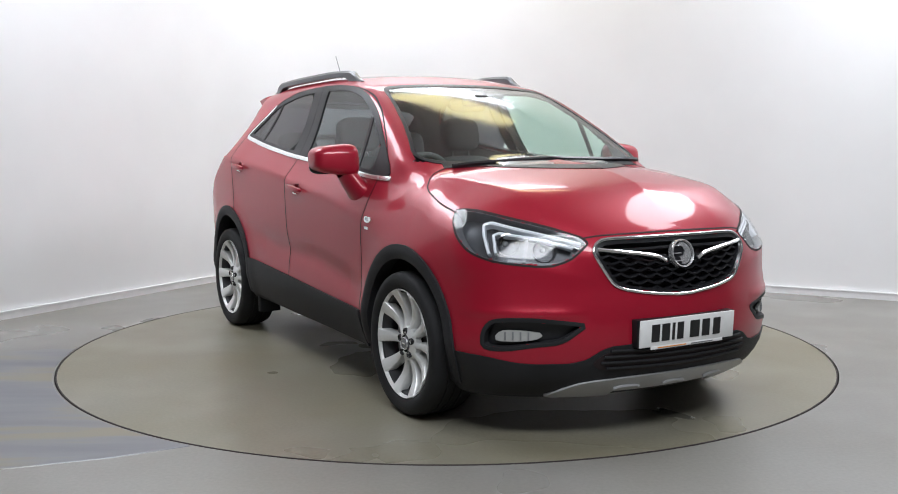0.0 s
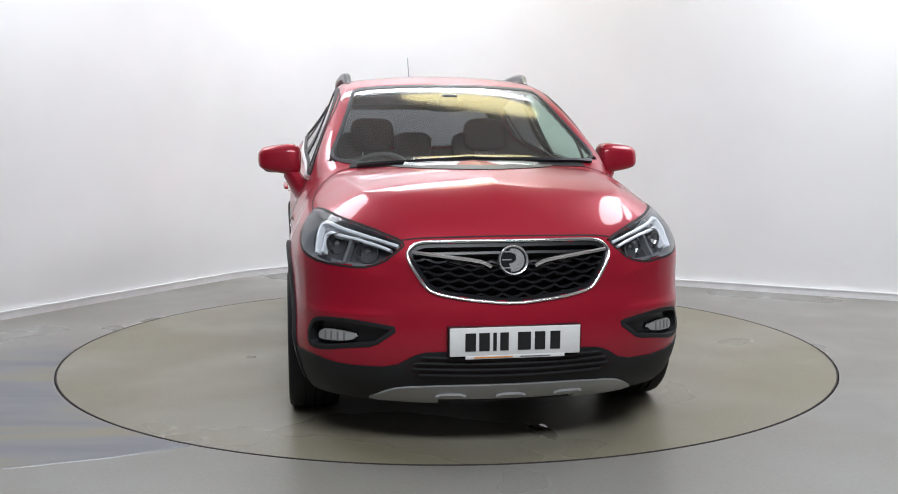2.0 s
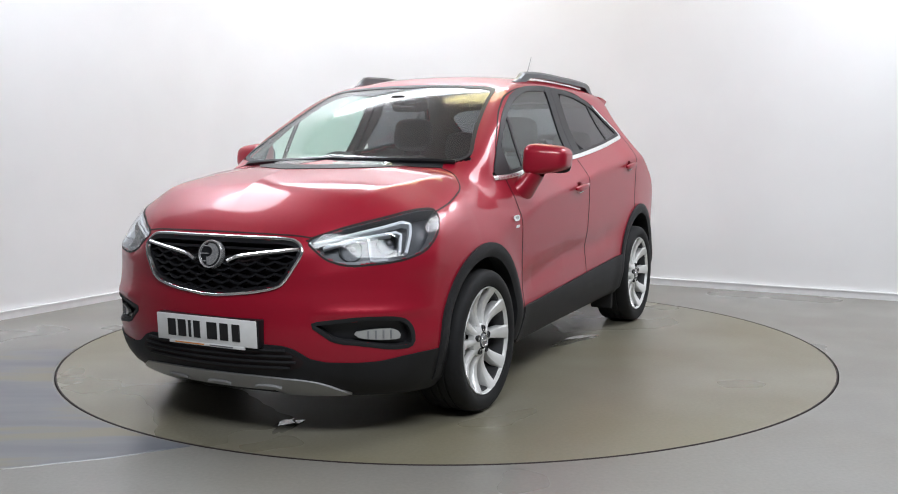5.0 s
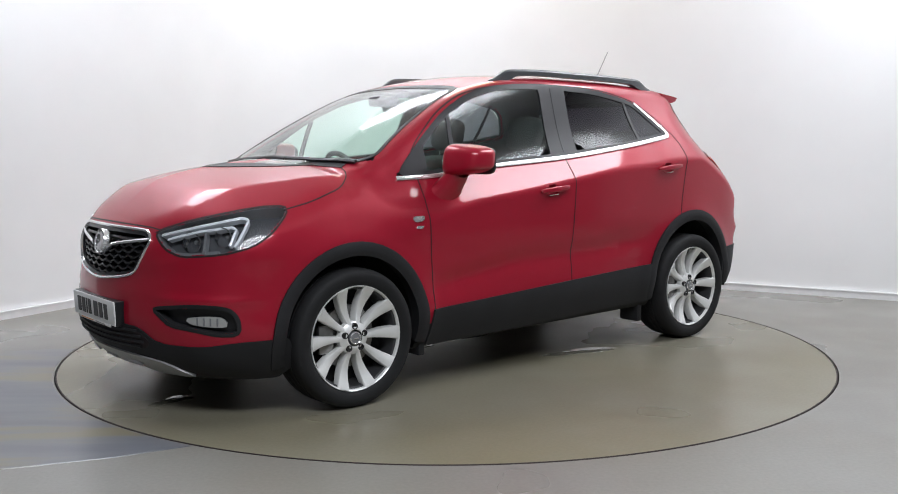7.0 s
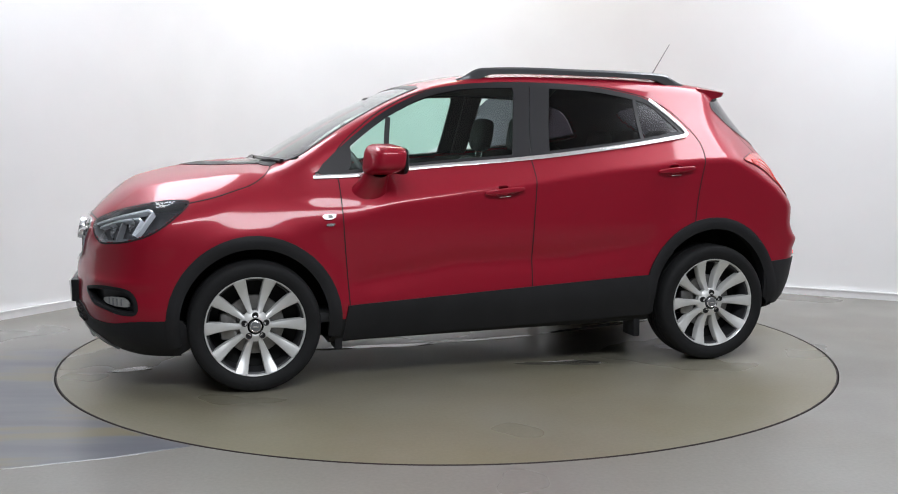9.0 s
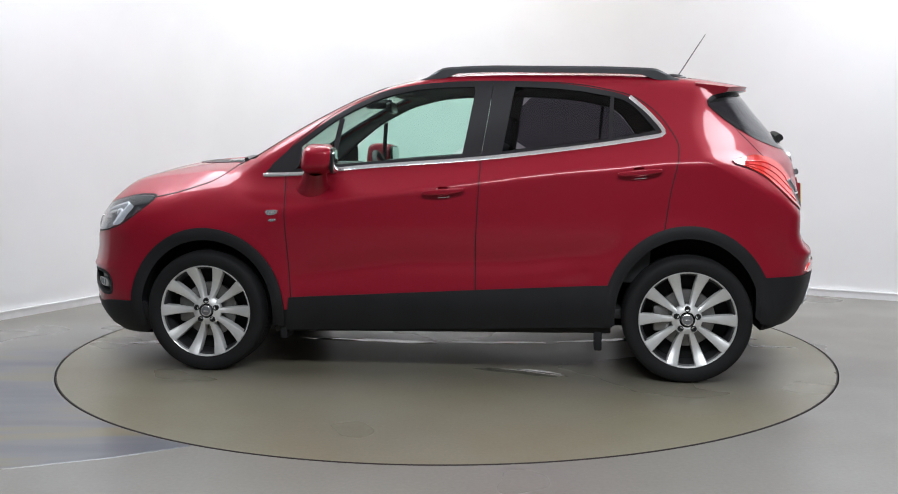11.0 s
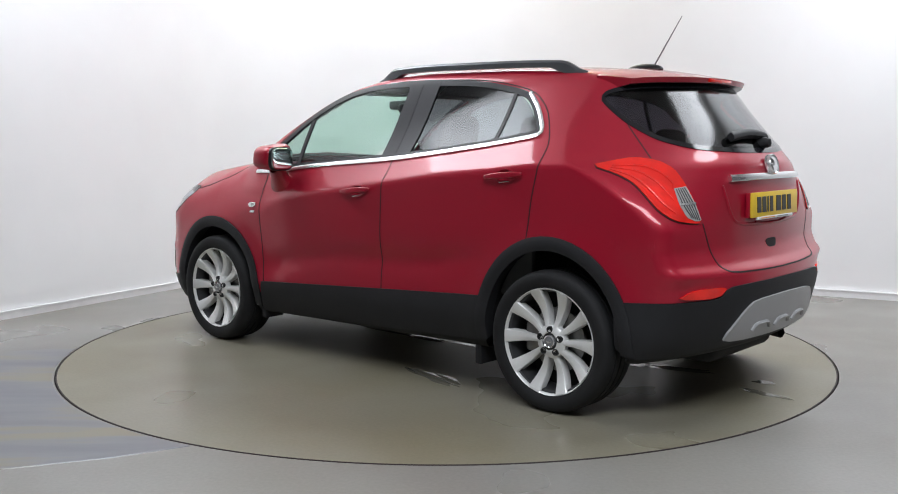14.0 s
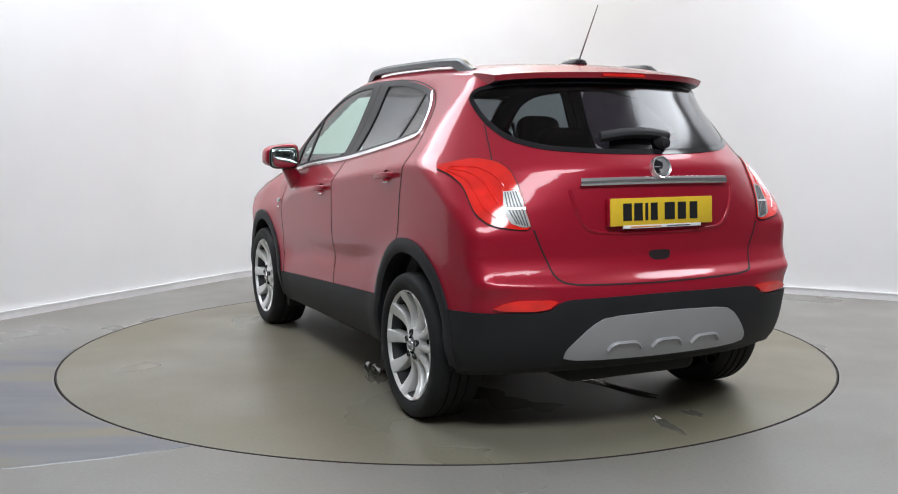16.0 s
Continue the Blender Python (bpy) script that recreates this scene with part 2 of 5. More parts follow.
def room():
    mid = Vector((0, -1.5))
    ob = part("wall", ribbon(bmesh.new(), room_outline()[:-1], -0.05, CEIL + 0.1, 0.12, mid), WALL, None)
    tagged(ob, "plain white painted studio wall with a curved corner", "wall", kind="structure")
    o = room_outline()
    # unseen back and side walls, made dark to deepen reflections in the paint
    ob = part("wall_back", ribbon(bmesh.new(), [CORNER + DL * 10.0, o[-1]], -0.05, CEIL + 0.1, 0.12, mid), BACKWALL, None)
    tagged(ob, "unseen dark grey wall behind the camera, added to darken reflections", "wall", kind="structure")
    # added out of view, grey so that the doors reflect less white
    ob = part("wall_dim_left", ribbon(bmesh.new(), [o[0], CORNER + DL * 10.0], -0.05, CEIL + 0.1, 0.12, mid), DIMWALL, None)
    tagged(ob, "unseen mid grey wall past the white cove, added to darken reflections", "wall", kind="structure")
    ob = part("wall_side", ribbon(bmesh.new(), [o[-1], o[-2]], -0.05, CEIL + 0.1, 0.12, mid), BACKWALL, None)
    tagged(ob, "unseen dark grey wall beside the camera, added to darken reflections", "wall", kind="structure")
    bm = ribbon(bmesh.new(), room_outline(0.021)[:-1], 0.0, 0.057, 0.018, mid)
    tagged(part("baseboard", bm, SKIRT, None), "white painted skirting board along the studio wall", "skirting", kind="structure")
    bm = ribbon(bmesh.new(), room_outline(0.027)[:-1], 0.051, 0.060, 0.024, mid)
    tagged(part("trim", bm, SKIRT, None), "thin white rounded top edge of the skirting", "trim", kind="structure")
    bm = bmesh.new()
    vs = [bm.verts.new((*p, CEIL)) for p in [CORNER + DL * 10.1] + room_outline(-0.1)[1:]]
    vt = [bm.verts.new((v.co.x, v.co.y, CEIL + 0.12)) for v in vs]
    bm.faces.new(vs), bm.faces.new(vt)
    bmesh.ops.recalc_face_normals(bm, faces=bm.faces)
    tagged(part("ceiling", bm, CEILING, None, smooth=False), "plain white studio ceiling", "ceiling", kind="structure")
    # floor with a round hole for the turntable
    bm = bmesh.new()
    n = 192
    hole = [bm.verts.new(((TABLE_R + 0.002) * math.cos(2 * math.pi * k / n), (TABLE_R + 0.002) * math.sin(2 * math.pi * k / n), 0)) for k in range(n)]
    low = [bm.verts.new((v.co.x, v.co.y, -0.06)) for v in hole]
    rim = [bm.verts.new((4.0 * v.co.x / TABLE_R * 2.6, 4.0 * v.co.y / TABLE_R * 2.6, 0)) for v in hole]
    for k in range(n):
        j = (k + 1) % n
        bm.faces.new((hole[k], rim[k], rim[j], hole[j]))
        bm.faces.new((hole[k], hole[j], low[j], low[k]))
    bmesh.ops.recalc_face_normals(bm, faces=bm.faces)
    tagged(part("floor", bm, FLOOR, None, smooth=False), "polished grey-brown resin studio floor with faint stains", "floor", kind="structure")
    bm = bmesh.new()
    bmesh.ops.create_circle(bm, cap_ends=True, segments=96, radius=TABLE_R + 0.3, matrix=Matrix.Translation((0, 0, -0.055)))
    tagged(part("pit", bm, DARK, None, smooth=False), "black pit under the turntable", "pit", kind="structure")


room()


# ---- turntable ----
def turntable():
    ob = new("turntable")
    tagged(ob, "round grey resin-topped turntable flush with the floor", "turntable")
    part("deck", lathe(bmesh.new(), [(0.001, -0.03), (TABLE_R - 0.012, -0.03), (TABLE_R - 0.012, 0.0), (1.2, 0.0), (0.001, 0.0)], 192, "Z"), DECK, ob)
    ring = [(TABLE_R - 0.012, -0.045), (TABLE_R - 0.004, -0.045), (TABLE_R - 0.004, -0.002), (TABLE_R - 0.006, 0.001), (TABLE_R - 0.012, 0.001)]
    part("edge_ring", lathe(bmesh.new(), ring, 192, "Z", close=True), GAP, ob, "thin black metal edge")
    part("bearing", lathe(bmesh.new(), [(0.001, -0.052), (0.4, -0.052), (0.4, -0.031), (0.001, -0.031)], 48, "Z"), DARK, ob)
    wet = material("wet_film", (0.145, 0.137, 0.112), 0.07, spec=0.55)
    rnd = random.Random(4)
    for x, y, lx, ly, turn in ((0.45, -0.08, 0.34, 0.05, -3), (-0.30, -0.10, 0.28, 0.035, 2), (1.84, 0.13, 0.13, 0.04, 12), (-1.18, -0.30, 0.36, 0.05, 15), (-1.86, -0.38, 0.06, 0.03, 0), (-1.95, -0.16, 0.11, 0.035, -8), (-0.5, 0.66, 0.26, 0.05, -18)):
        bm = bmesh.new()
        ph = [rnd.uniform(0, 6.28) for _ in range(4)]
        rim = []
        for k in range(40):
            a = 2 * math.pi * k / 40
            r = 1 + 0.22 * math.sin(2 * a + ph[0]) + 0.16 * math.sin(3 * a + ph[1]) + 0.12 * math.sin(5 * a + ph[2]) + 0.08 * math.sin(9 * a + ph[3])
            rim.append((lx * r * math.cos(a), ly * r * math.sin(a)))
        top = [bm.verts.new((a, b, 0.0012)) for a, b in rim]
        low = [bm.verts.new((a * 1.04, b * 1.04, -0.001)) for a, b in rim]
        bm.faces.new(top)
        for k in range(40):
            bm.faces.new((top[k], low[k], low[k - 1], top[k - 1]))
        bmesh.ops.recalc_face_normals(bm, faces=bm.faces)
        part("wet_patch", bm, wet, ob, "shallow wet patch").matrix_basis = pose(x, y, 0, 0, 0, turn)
    return ob


table = turntable()

# ---- the car's skin: one smooth solid, from which every panel is taken ----
def curve1(xs, ys):
    """A smooth curve through points: cubic Hermite with clamped slopes."""
    xs, ys = np.array(xs, float), np.array(ys, float)
    d = np.diff(ys) / np.diff(xs)
    m = np.concatenate([[d[0]], np.where(d[:-1] * d[1:] > 0, 2 * d[:-1] * d[1:] / (d[:-1] + d[1:] + 1e-12), 0), [d[-1]]])

    def f(x):
        x = np.clip(x, xs[0], xs[-1])
        i = np.clip(np.searchsorted(xs, x) - 1, 0, len(xs) - 2)
        h = xs[i + 1] - xs[i]
        t = (x - xs[i]) / h
        return (2 * t**3 - 3 * t**2 + 1) * ys[i] + (t**3 - 2 * t**2 + t) * h * m[i] + (-2 * t**3 + 3 * t**2) * ys[i + 1] + (t**3 - t**2) * h * m[i + 1]
    return f


# side view of the middle line: bonnet, windscreen, roof
TOP = curve1([-2.2, -1.95, -1.65, -1.27, -0.7, -0.3, 0.0, 0.26, 0.45, 0.74, 1.01, 1.14, 1.22, 1.45, 1.65, 1.81, 1.96, 2.08, 2.2],
             [1.34, 1.44, 1.535, 1.605, 1.638, 1.642, 1.63, 1.59, 1.53, 1.395, 1.245, 1.17, 1.128, 1.107, 1.077, 1.039, 0.984, 0.904, 0.79])
CROWN = curve1([-2.0, 1.0, 1.3, 1.5, 2.2], [0.10, 0.10, 0.085, 0.108, 0.108])
PLAN = curve1([-2.1, -1.9, -1.6, -1.2, -0.6, 0.0, 0.9, 1.3, 1.6, 1.9, 2.2], [0.87, 0.928, 0.985, 1.0, 1.0, 1.0, 0.998, 0.995, 0.982, 0.943, 0.87])
LOWER = curve1([0.1, 0.2, 0.3, 0.42, 0.52, 0.64, 0.8, 0.95, 1.1, 1.4], [0.74, 0.80, 0.842, 0.866, 0.862, 0.864, 0.872, 0.874, 0.872, 0.87])
CREASE = curve1([-2.1, -1.6, -1.2, -0.93, -0.59, -0.18, 0.53, 0.84, 1.2, 1.6, 2.1], [1.12, 1.14, 1.134, 1.108, 1.078, 1.026, 0.936, 0.892, 0.885, 0.885, 0.88])
HOUSE = curve1([-1.9, -1.4, -0.9, 0.0, 0.6, 1.0, 1.6], [0.68, 0.735, 0.762, 0.775, 0.772, 0.757, 0.72])
FRONT = curve1([0.1, 0.16, 0.24, 0.34, 0.45, 0.56, 0.66, 0.76, 0.84, 0.9, 1.0, 1.2], [1.90, 1.98, 2.10, 2.155, 2.17, 2.165, 2.15, 2.145, 2.115, 2.08, 2.0, 1.9])
REAR = curve1([0.1, 0.2, 0.33, 0.45, 0.58, 0.66, 0.71, 0.78, 0.95, 1.12, 1.2, 1.45, 1.56, 1.7], [-1.60, -1.75, -1.955, -2.005, -2.025, -2.015, -1.97, -1.945, -1.945, -1.925, -1.875, -1.675, -1.60, -1.55])
BOTTOM = curve1([-2.1, -1.7, -0.9, 0.8, 1.7, 2.1], [0.31, 0.27, 0.24, 0.215, 0.18, 0.165])
RCURVE = curve1([0.3, 0.9, 1.05, 1.2, 1.42, 1.6], [0.19, 0.18, 0.20, 0.27, 0.32, 0.34])
RCURVE4 = curve1([0.3, 0.6, 0.70, 0.85, 0.95, 1.05, 1.2, 1.42, 1.6], [0.16, 0.12, -0.01, -0.02, 0.13, 0.36, 0.70, 1.1, 1.1])


def smax(a, b, k):
    h = np.clip(0.5 + 0.5 * (a - b) / k, 0, 1)
    return b + (a - b) * h + k * h * (1 - h)


def skin(x, y, z):
    """Below zero inside the car."""
    ya = np.abs(y)
    e = 0.01
    slope = (TOP(x + e) - TOP(x - e)) / (2 * e)
    bonnet = np.clip((x - 1.14) / 0.12, 0, 1) * np.clip((2.06 - x) / 0.22, 0, 1)
    fold = 0.69 - 0.21 * (x - 1.1)
    ridge = bonnet * (0.016 - 0.30 * smax(ya - fold, 0 * ya, 0.014) + 0.017 * np.exp(-ya / 0.15))
    top = (z - (TOP(x) - CROWN(x) * (ya**2 + ya**4) + ridge)) / np.sqrt(1 + slope**2)
    zc = CREASE(x)
    low = LOWER(z) - np.interp(x, [0.5, 1.1], [0.76, 0.83]) * smax(z - zc, 0 * z, np.interp(x, [0.6, 1.3], [0.020, 0.17]))
    scoop = np.exp(-((z - np.interp(x, [-0.9, -0.4, 0.2, 0.78], [0.68, 0.62, 0.61, 0.53])) / 0.062) ** 2)
    low = low - 0.013 * scoop * np.clip((0.86 - x) / 0.2, 0, 1) * np.clip((x + 0.95) / 0.35, 0, 1)
    house = HOUSE(x) - 0.40 * (z - 1.1) - 1.6 * smax(0.93 - z, 0 * z, 0.05) - 0.7 * smax(x - 1.03, 0 * x, 0.13)
    arch = sum(0.011 * np.exp(-((np.hypot(x - cx, z - 0.34) - 0.43) / 0.07) ** 2) for cx in (1.278, -1.278))
    side = ya - smax(low * PLAN(x) + arch, house, 0.05)
    brow = 0.30 * np.clip(smax(z - 0.59 - 0.23 * ya, 0 * z, 0.012), 0, 0.07) * np.clip((ya - 0.34) / 0.2, 0, 1) ** 2
    ledge = 0.012 * np.exp(-((z - 0.552) / 0.022) ** 2) * np.clip((ya - 0.45) / 0.12, 0, 1)
    front = x - (FRONT(z) - 0.32 * ya**2 - 0.23 * ya**4 - brow + ledge)
    rear = (REAR(z) + RCURVE(z) * ya**2 + RCURVE4(z) * ya**4) - x
    f = smax(top, side, 0.055)
    f = smax(f, front * 0.9, 0.10)
    f = smax(f, rear * 0.9, 0.06)
    return smax(f, BOTTOM(x) - z, 0.03)


def slope_at(p):
    e = 1e-3
    x, y, z = p.T
    n = np.stack([skin(x + e, y, z) - skin(x - e, y, z), skin(x, y + e, z) - skin(x, y - e, z), skin(x, y, z + e) - skin(x, y, z - e)], 1) / (2 * e)
    return n


def cast(origin, way, reach):
    """Where rays from outside first enter the skin (bisection)."""
    a, b = np.zeros(len(origin)), np.full(len(origin), reach)
    for _ in range(34):
        m = (a + b) / 2
        p = origin + way * m[:, None]
        inside = skin(*p.T) < 0
        a, b = np.where(inside, a, m), np.where(inside, m, b)
    return origin + way * b[:, None]


def on_side(sign):
    def f(u, v):
        o = np.stack([u, np.full_like(u, 1.3 * sign), v], 1)
        return cast(o, np.tile([0.0, -sign, 0], (len(u), 1)), 1.3)
    return f


def on_end(deg, far=3.0, reach=3.0):
    """Seen along a level direction; u runs across it, v is height. 0 degrees faces the front, 180 the rear."""
    a = radians(deg)
    d, r = np.array([math.cos(a), math.sin(a), 0]), np.array([-math.sin(a), math.cos(a), 0])

    def f(u, v):
        o = d * far + u[:, None] * r + v[:, None] * np.array([0, 0, 1.0])
        return cast(o, np.tile(-d, (len(u), 1)), reach)
    return f


def on_top(u, v):
    o = np.stack([u, v, np.full_like(u, 2.2)], 1)
    return cast(o, np.tile([0, 0, -1.0], (len(u), 1)), 1.9)


def on_round(x0, sgn):
    """Seen all round from an upright axis at x0: u is 0.9 x the angle from straight ahead (or astern), v is height."""
    def f(u, v):
        a = u / 0.9
        d = np.stack([sgn * np.cos(a), np.sin(a), 0 * a], 1)
        o = np.stack([x0 + 0 * v, 0 * v, v], 1) + d * 1.6
        return cast(o, -d, 1.6)
    return f


on_front, on_rear = on_end(0), on_end(180)
NOSE, TAIL = on_round(1.2, 1), on_round(-1.2, -1)


def nose(pts, sgn=1):
    """Places (x, y, z) on the front end as (u, v) of NOSE; sgn -1 mirrors them."""
    return [(0.9 * math.atan2(sgn * y, x - 1.2), z) for x, y, z in pts]


def tail(pts, sgn=1):
    return [(0.9 * math.atan2(sgn * y, -1.2 - x), z) for x, y, z in pts]


def both(pts):
    """A line from the middle outwards, mirrored into a closed outline."""
    return [(x, -y, z) for x, y, z in reversed(pts)] + [q for q in pts if q[1] != 0]



def inside_poly(px, py, poly):
    r = np.zeros(px.shape, bool)
    n = len(poly)
    for i in range(n):
        (x0, y0), (x1, y1) = poly[i], poly[(i + 1) % n]
        c = ((y0 > py) != (y1 > py)) & (px < (x1 - x0) * (py - y0) / (y1 - y0 + 1e-12) + x0)
        r ^= c
    return r


def skin_mesh(step=0.017):
    """Surface nets over the skin, vertices moved onto it."""
    xs, ys, zs = np.arange(-2.16, 2.30, step), np.arange(-0.99, 0.991, step), np.arange(0.10, 1.75, step)
    X, Y, Z = np.meshgrid(xs, ys, zs, indexing="ij")
    F = skin(X, Y, Z)
    s = F < 0
    cell = np.zeros(tuple(k - 1 for k in F.shape), int)
    for a in (0, 1):
        for b in (0, 1):
            for c in (0, 1):
                cell += s[a:a + cell.shape[0], b:b + cell.shape[1], c:c + cell.shape[2]]
    act = (cell > 0) & (cell < 8)
    idx = -np.ones(cell.shape, int)
    idx[act] = np.arange(act.sum())
    i, j, k = np.nonzero(act)
    p = np.stack([xs[i], ys[j], zs[k]], 1) + step / 2
    for _ in range(6):
        n = slope_at(p)
        f = skin(*p.T)
        p -= n * np.clip(f / np.maximum((n * n).sum(1), 0.2), -0.02, 0.02)[:, None]
    quads = []
    for ax in range(3):
        lo = [slice(None)] * 3
        hi = [slice(None)] * 3
        lo[ax], hi[ax] = slice(0, -1), slice(1, None)
        cross = s[tuple(lo)] != s[tuple(hi)]
        q = np.argwhere(cross)
        o1, o2 = [(1, 2), (2, 0), (0, 1)][ax]
        q = q[(q[:, o1] > 0) & (q[:, o2] > 0) & (q[:, o1] < F.shape[o1] - 1) & (q[:, o2] < F.shape[o2] - 1)]
        e1, e2 = np.eye(3, dtype=int)[o1], np.eye(3, dtype=int)[o2]
        ids = [idx[tuple((q - a).T)] for a in (e1 + e2, e2, e1 * 0, e1)]
        f4 = np.stack(ids, 1)
        flip = ~s[tuple(q.T)]
        f4[flip] = f4[flip][:, ::-1]
        quads.append(f4)
    return p, np.concatenate(quads)


def part_np(name, p, quads, normals, mat, parent, label=""):
    """A panel from a choice of the skin's faces, shaded by the skin's own slope."""
    used, inv = np.unique(quads, return_inverse=True)
    quads = inv.reshape(quads.shape)
    me = bpy.data.meshes.new(name)
    me.from_pydata(p[used].tolist(), [], quads.tolist())
    me.materials.append(mat)
    me.polygons.foreach_set("use_smooth", [True] * len(me.polygons))
    me.normals_split_custom_set_from_vertices(normals[used].tolist())
    ob = new(name, me)
    ob.parent = parent
    if label:
        ob["label"] = label
    return ob


def smooth_line(pts, closed=True, step=0.02, rounds=2):
    """Cuts the corners of a line, then walks it at even steps."""
    p = [Vector(q) for q in pts]
    for _ in range(rounds):
        q = []
        n = len(p)
        for i in range(n if closed else n - 1):
            a, b = p[i], p[(i + 1) % n]
            q += [a.lerp(b, 0.2), a.lerp(b, 0.8)] if closed or 0 < i < n - 2 else ([a, a.lerp(b, 0.8)] if i == 0 else [a.lerp(b, 0.2), b])
        p = q
    if closed:
        p.append(p[0])
    a = np.array([tuple(v) for v in p])
    s = np.concatenate([[0], np.cumsum(np.hypot(*np.diff(a, axis=0).T))])
    n = max(4, int(round(s[-1] / step)))
    t = np.linspace(0, s[-1], n + 1)
    out = np.stack([np.interp(t, s, a[:, 0]), np.interp(t, s, a[:, 1])], 1)
    return out[:-1] if closed else out


def lay(proj, uv, lift):
    uv = np.asarray(uv, float)
    p = proj(uv[:, 0].copy(), uv[:, 1].copy())
    n = slope_at(p)
    n /= np.linalg.norm(n, axis=1)[:, None] + 1e-9
    return p + n * np.asarray(lift).reshape(-1, 1), n


def band(bm, pts, proj, w0, w1, lift=0.003, deep=0.006, closed=True, rounds=2, step=0.02, across=2, crown=0.0):
    """A strip along a line on the skin, from w0 to w1 to its left, lifted off it, with edges going down into it."""
    if closed and sum(a[0] * b[1] - b[0] * a[1] for a, b in zip(pts, list(pts[1:]) + [pts[0]])) < 0:
        pts = list(reversed(pts))
    c = smooth_line(pts, closed, step, rounds)
    if closed:
        d = np.roll(c, -1, 0) - np.roll(c, 1, 0)
    else:
        d = np.gradient(c, axis=0)
    d /= np.linalg.norm(d, axis=1)[:, None] + 1e-9
    nrm = np.stack([-d[:, 1], d[:, 0]], 1)
    cols = []
    for k in range(across + 1):
        t = k / across
        q, n = lay(proj, c + nrm * (w0 + (w1 - w0) * t), np.full(len(c), lift + crown * 4 * t * (1 - t)))
        if k == 0:
            cols.append(q - n * deep)
        cols.append(q)
        if k == across:
            cols.append(q - n * deep)
    rows = [[bm.verts.new(v) for v in col] for col in cols]
    m = len(c)
    for a, b in zip(rows, rows[1:]):
        for i in range(m if closed else m - 1):
            j = (i + 1) % m
            bm.faces.new((a[i], a[j], b[j], b[i]))
    if not closed:
        bm.faces.new([r[0] for r in rows])
        bm.faces.new([r[-1] for r in reversed(rows)])
    bmesh.ops.recalc_face_normals(bm, faces=bm.faces)
    return bm


def patch(bm, pts, proj, lift=0.003, deep=0.006, rounds=2, cell=0.03, step=0.02):
    """A filled outline laid on the skin, with its edge going down into it."""
    c = smooth_line(pts, True, step, rounds)
    b2 = bmesh.new()
    b2.faces.new([b2.verts.new((x, y, 0)) for x, y in c])
    lo, hi = c.min(0), c.max(0)
    for ax in (0, 1):
        for v in np.arange(lo[ax] + cell, hi[ax], cell):
            co, no = [0, 0, 0], [0, 0, 0]
            co[ax], no[ax] = v, 1
            bmesh.ops.bisect_plane(b2, geom=b2.verts[:] + b2.edges[:] + b2.faces[:], dist=1e-6, plane_co=co, plane_no=no)
    rim = [e for e in b2.edges if e.is_boundary]
    ext = bmesh.ops.extrude_edge_only(b2, edges=rim)
    low = {g for g in ext["geom"] if isinstance(g, bmesh.types.BMVert)}
    b2.verts.index_update()
    uv = np.array([(v.co.x, v.co.y) for v in b2.verts])
    lifts = np.array([lift - deep if v in low else lift for v in b2.verts])
    p, _ = lay(proj, uv, lifts)
    vs = [bm.verts.new(q) for q in p]
    fs = [bm.faces.new([vs[v.index] for v in f.verts]) for f in b2.faces]
    b2.free()
    bmesh.ops.recalc_face_normals(bm, faces=fs)
    return bm


car = new("car")
car.empty_display_size = 0.3
tagged(car, "red compact crossover car parked on the turntable", "car")

# outlines in the side view (x forward, z up)
SIDE_GLASS = [(0.965, 1.072), (0.80, 1.222), (0.585, 1.385), (0.36, 1.495), (0.12, 1.548), (-0.30, 1.556), (-0.66, 1.54), (-0.95, 1.485), (-1.03, 1.43), (-1.135, 1.30), (-1.125, 1.275), (-0.82, 1.225), (-0.25, 1.160), (0.45, 1.112), (0.78, 1.075)]
FRONT_PANE = [(0.80, 1.095), (0.785, 1.195), (0.585, 1.362), (0.36, 1.472), (0.12, 1.528), (-0.18, 1.534), (-0.19, 1.49), (-0.125, 1.163), (0.45, 1.122)]
REAR_PANE = [(-0.305, 1.178), (-0.365, 1.532), (-0.66, 1.522), (-0.93, 1.468), (-1.015, 1.41), (-1.105, 1.302), (-1.10, 1.285), (-0.82, 1.238)]
# the screens, as (across, height) and places
SCREEN_OUT = [(-0.685, 1.15), (-0.62, 1.27), (-0.535, 1.47), (-0.51, 1.532), (-0.25, 1.548), (0.0, 1.552), (0.25, 1.548), (0.51, 1.532), (0.535, 1.47), (0.62, 1.27), (0.685, 1.15), (0.35, 1.128), (0.0, 1.124), (-0.35, 1.128)]
REAR_GLASS = tail(both([(-1.60, 0.0, 1.512), (-1.55, 0.25, 1.508), (-1.48, 0.47, 1.50), (-1.40, 0.585, 1.475), (-1.376, 0.605, 1.437), (-1.46, 0.625, 1.37), (-1.54, 0.630, 1.318), (-1.668, 0.589, 1.247), (-1.778, 0.462, 1.207), (-1.862, 0.227, 1.193), (-1.875, 0.0, 1.19)]))
HEADLAMP = [(2.045, 0.415, 0.842), (1.93, 0.567, 0.899), (1.72, 0.738, 0.951), (1.585, 0.773, 0.953), (1.60, 0.80, 0.925), (1.68, 0.818, 0.850), (1.765, 0.806, 0.793), (1.871, 0.744, 0.760), (2.00, 0.585, 0.742), (2.036, 0.505, 0.768), (2.044, 0.455, 0.808)]
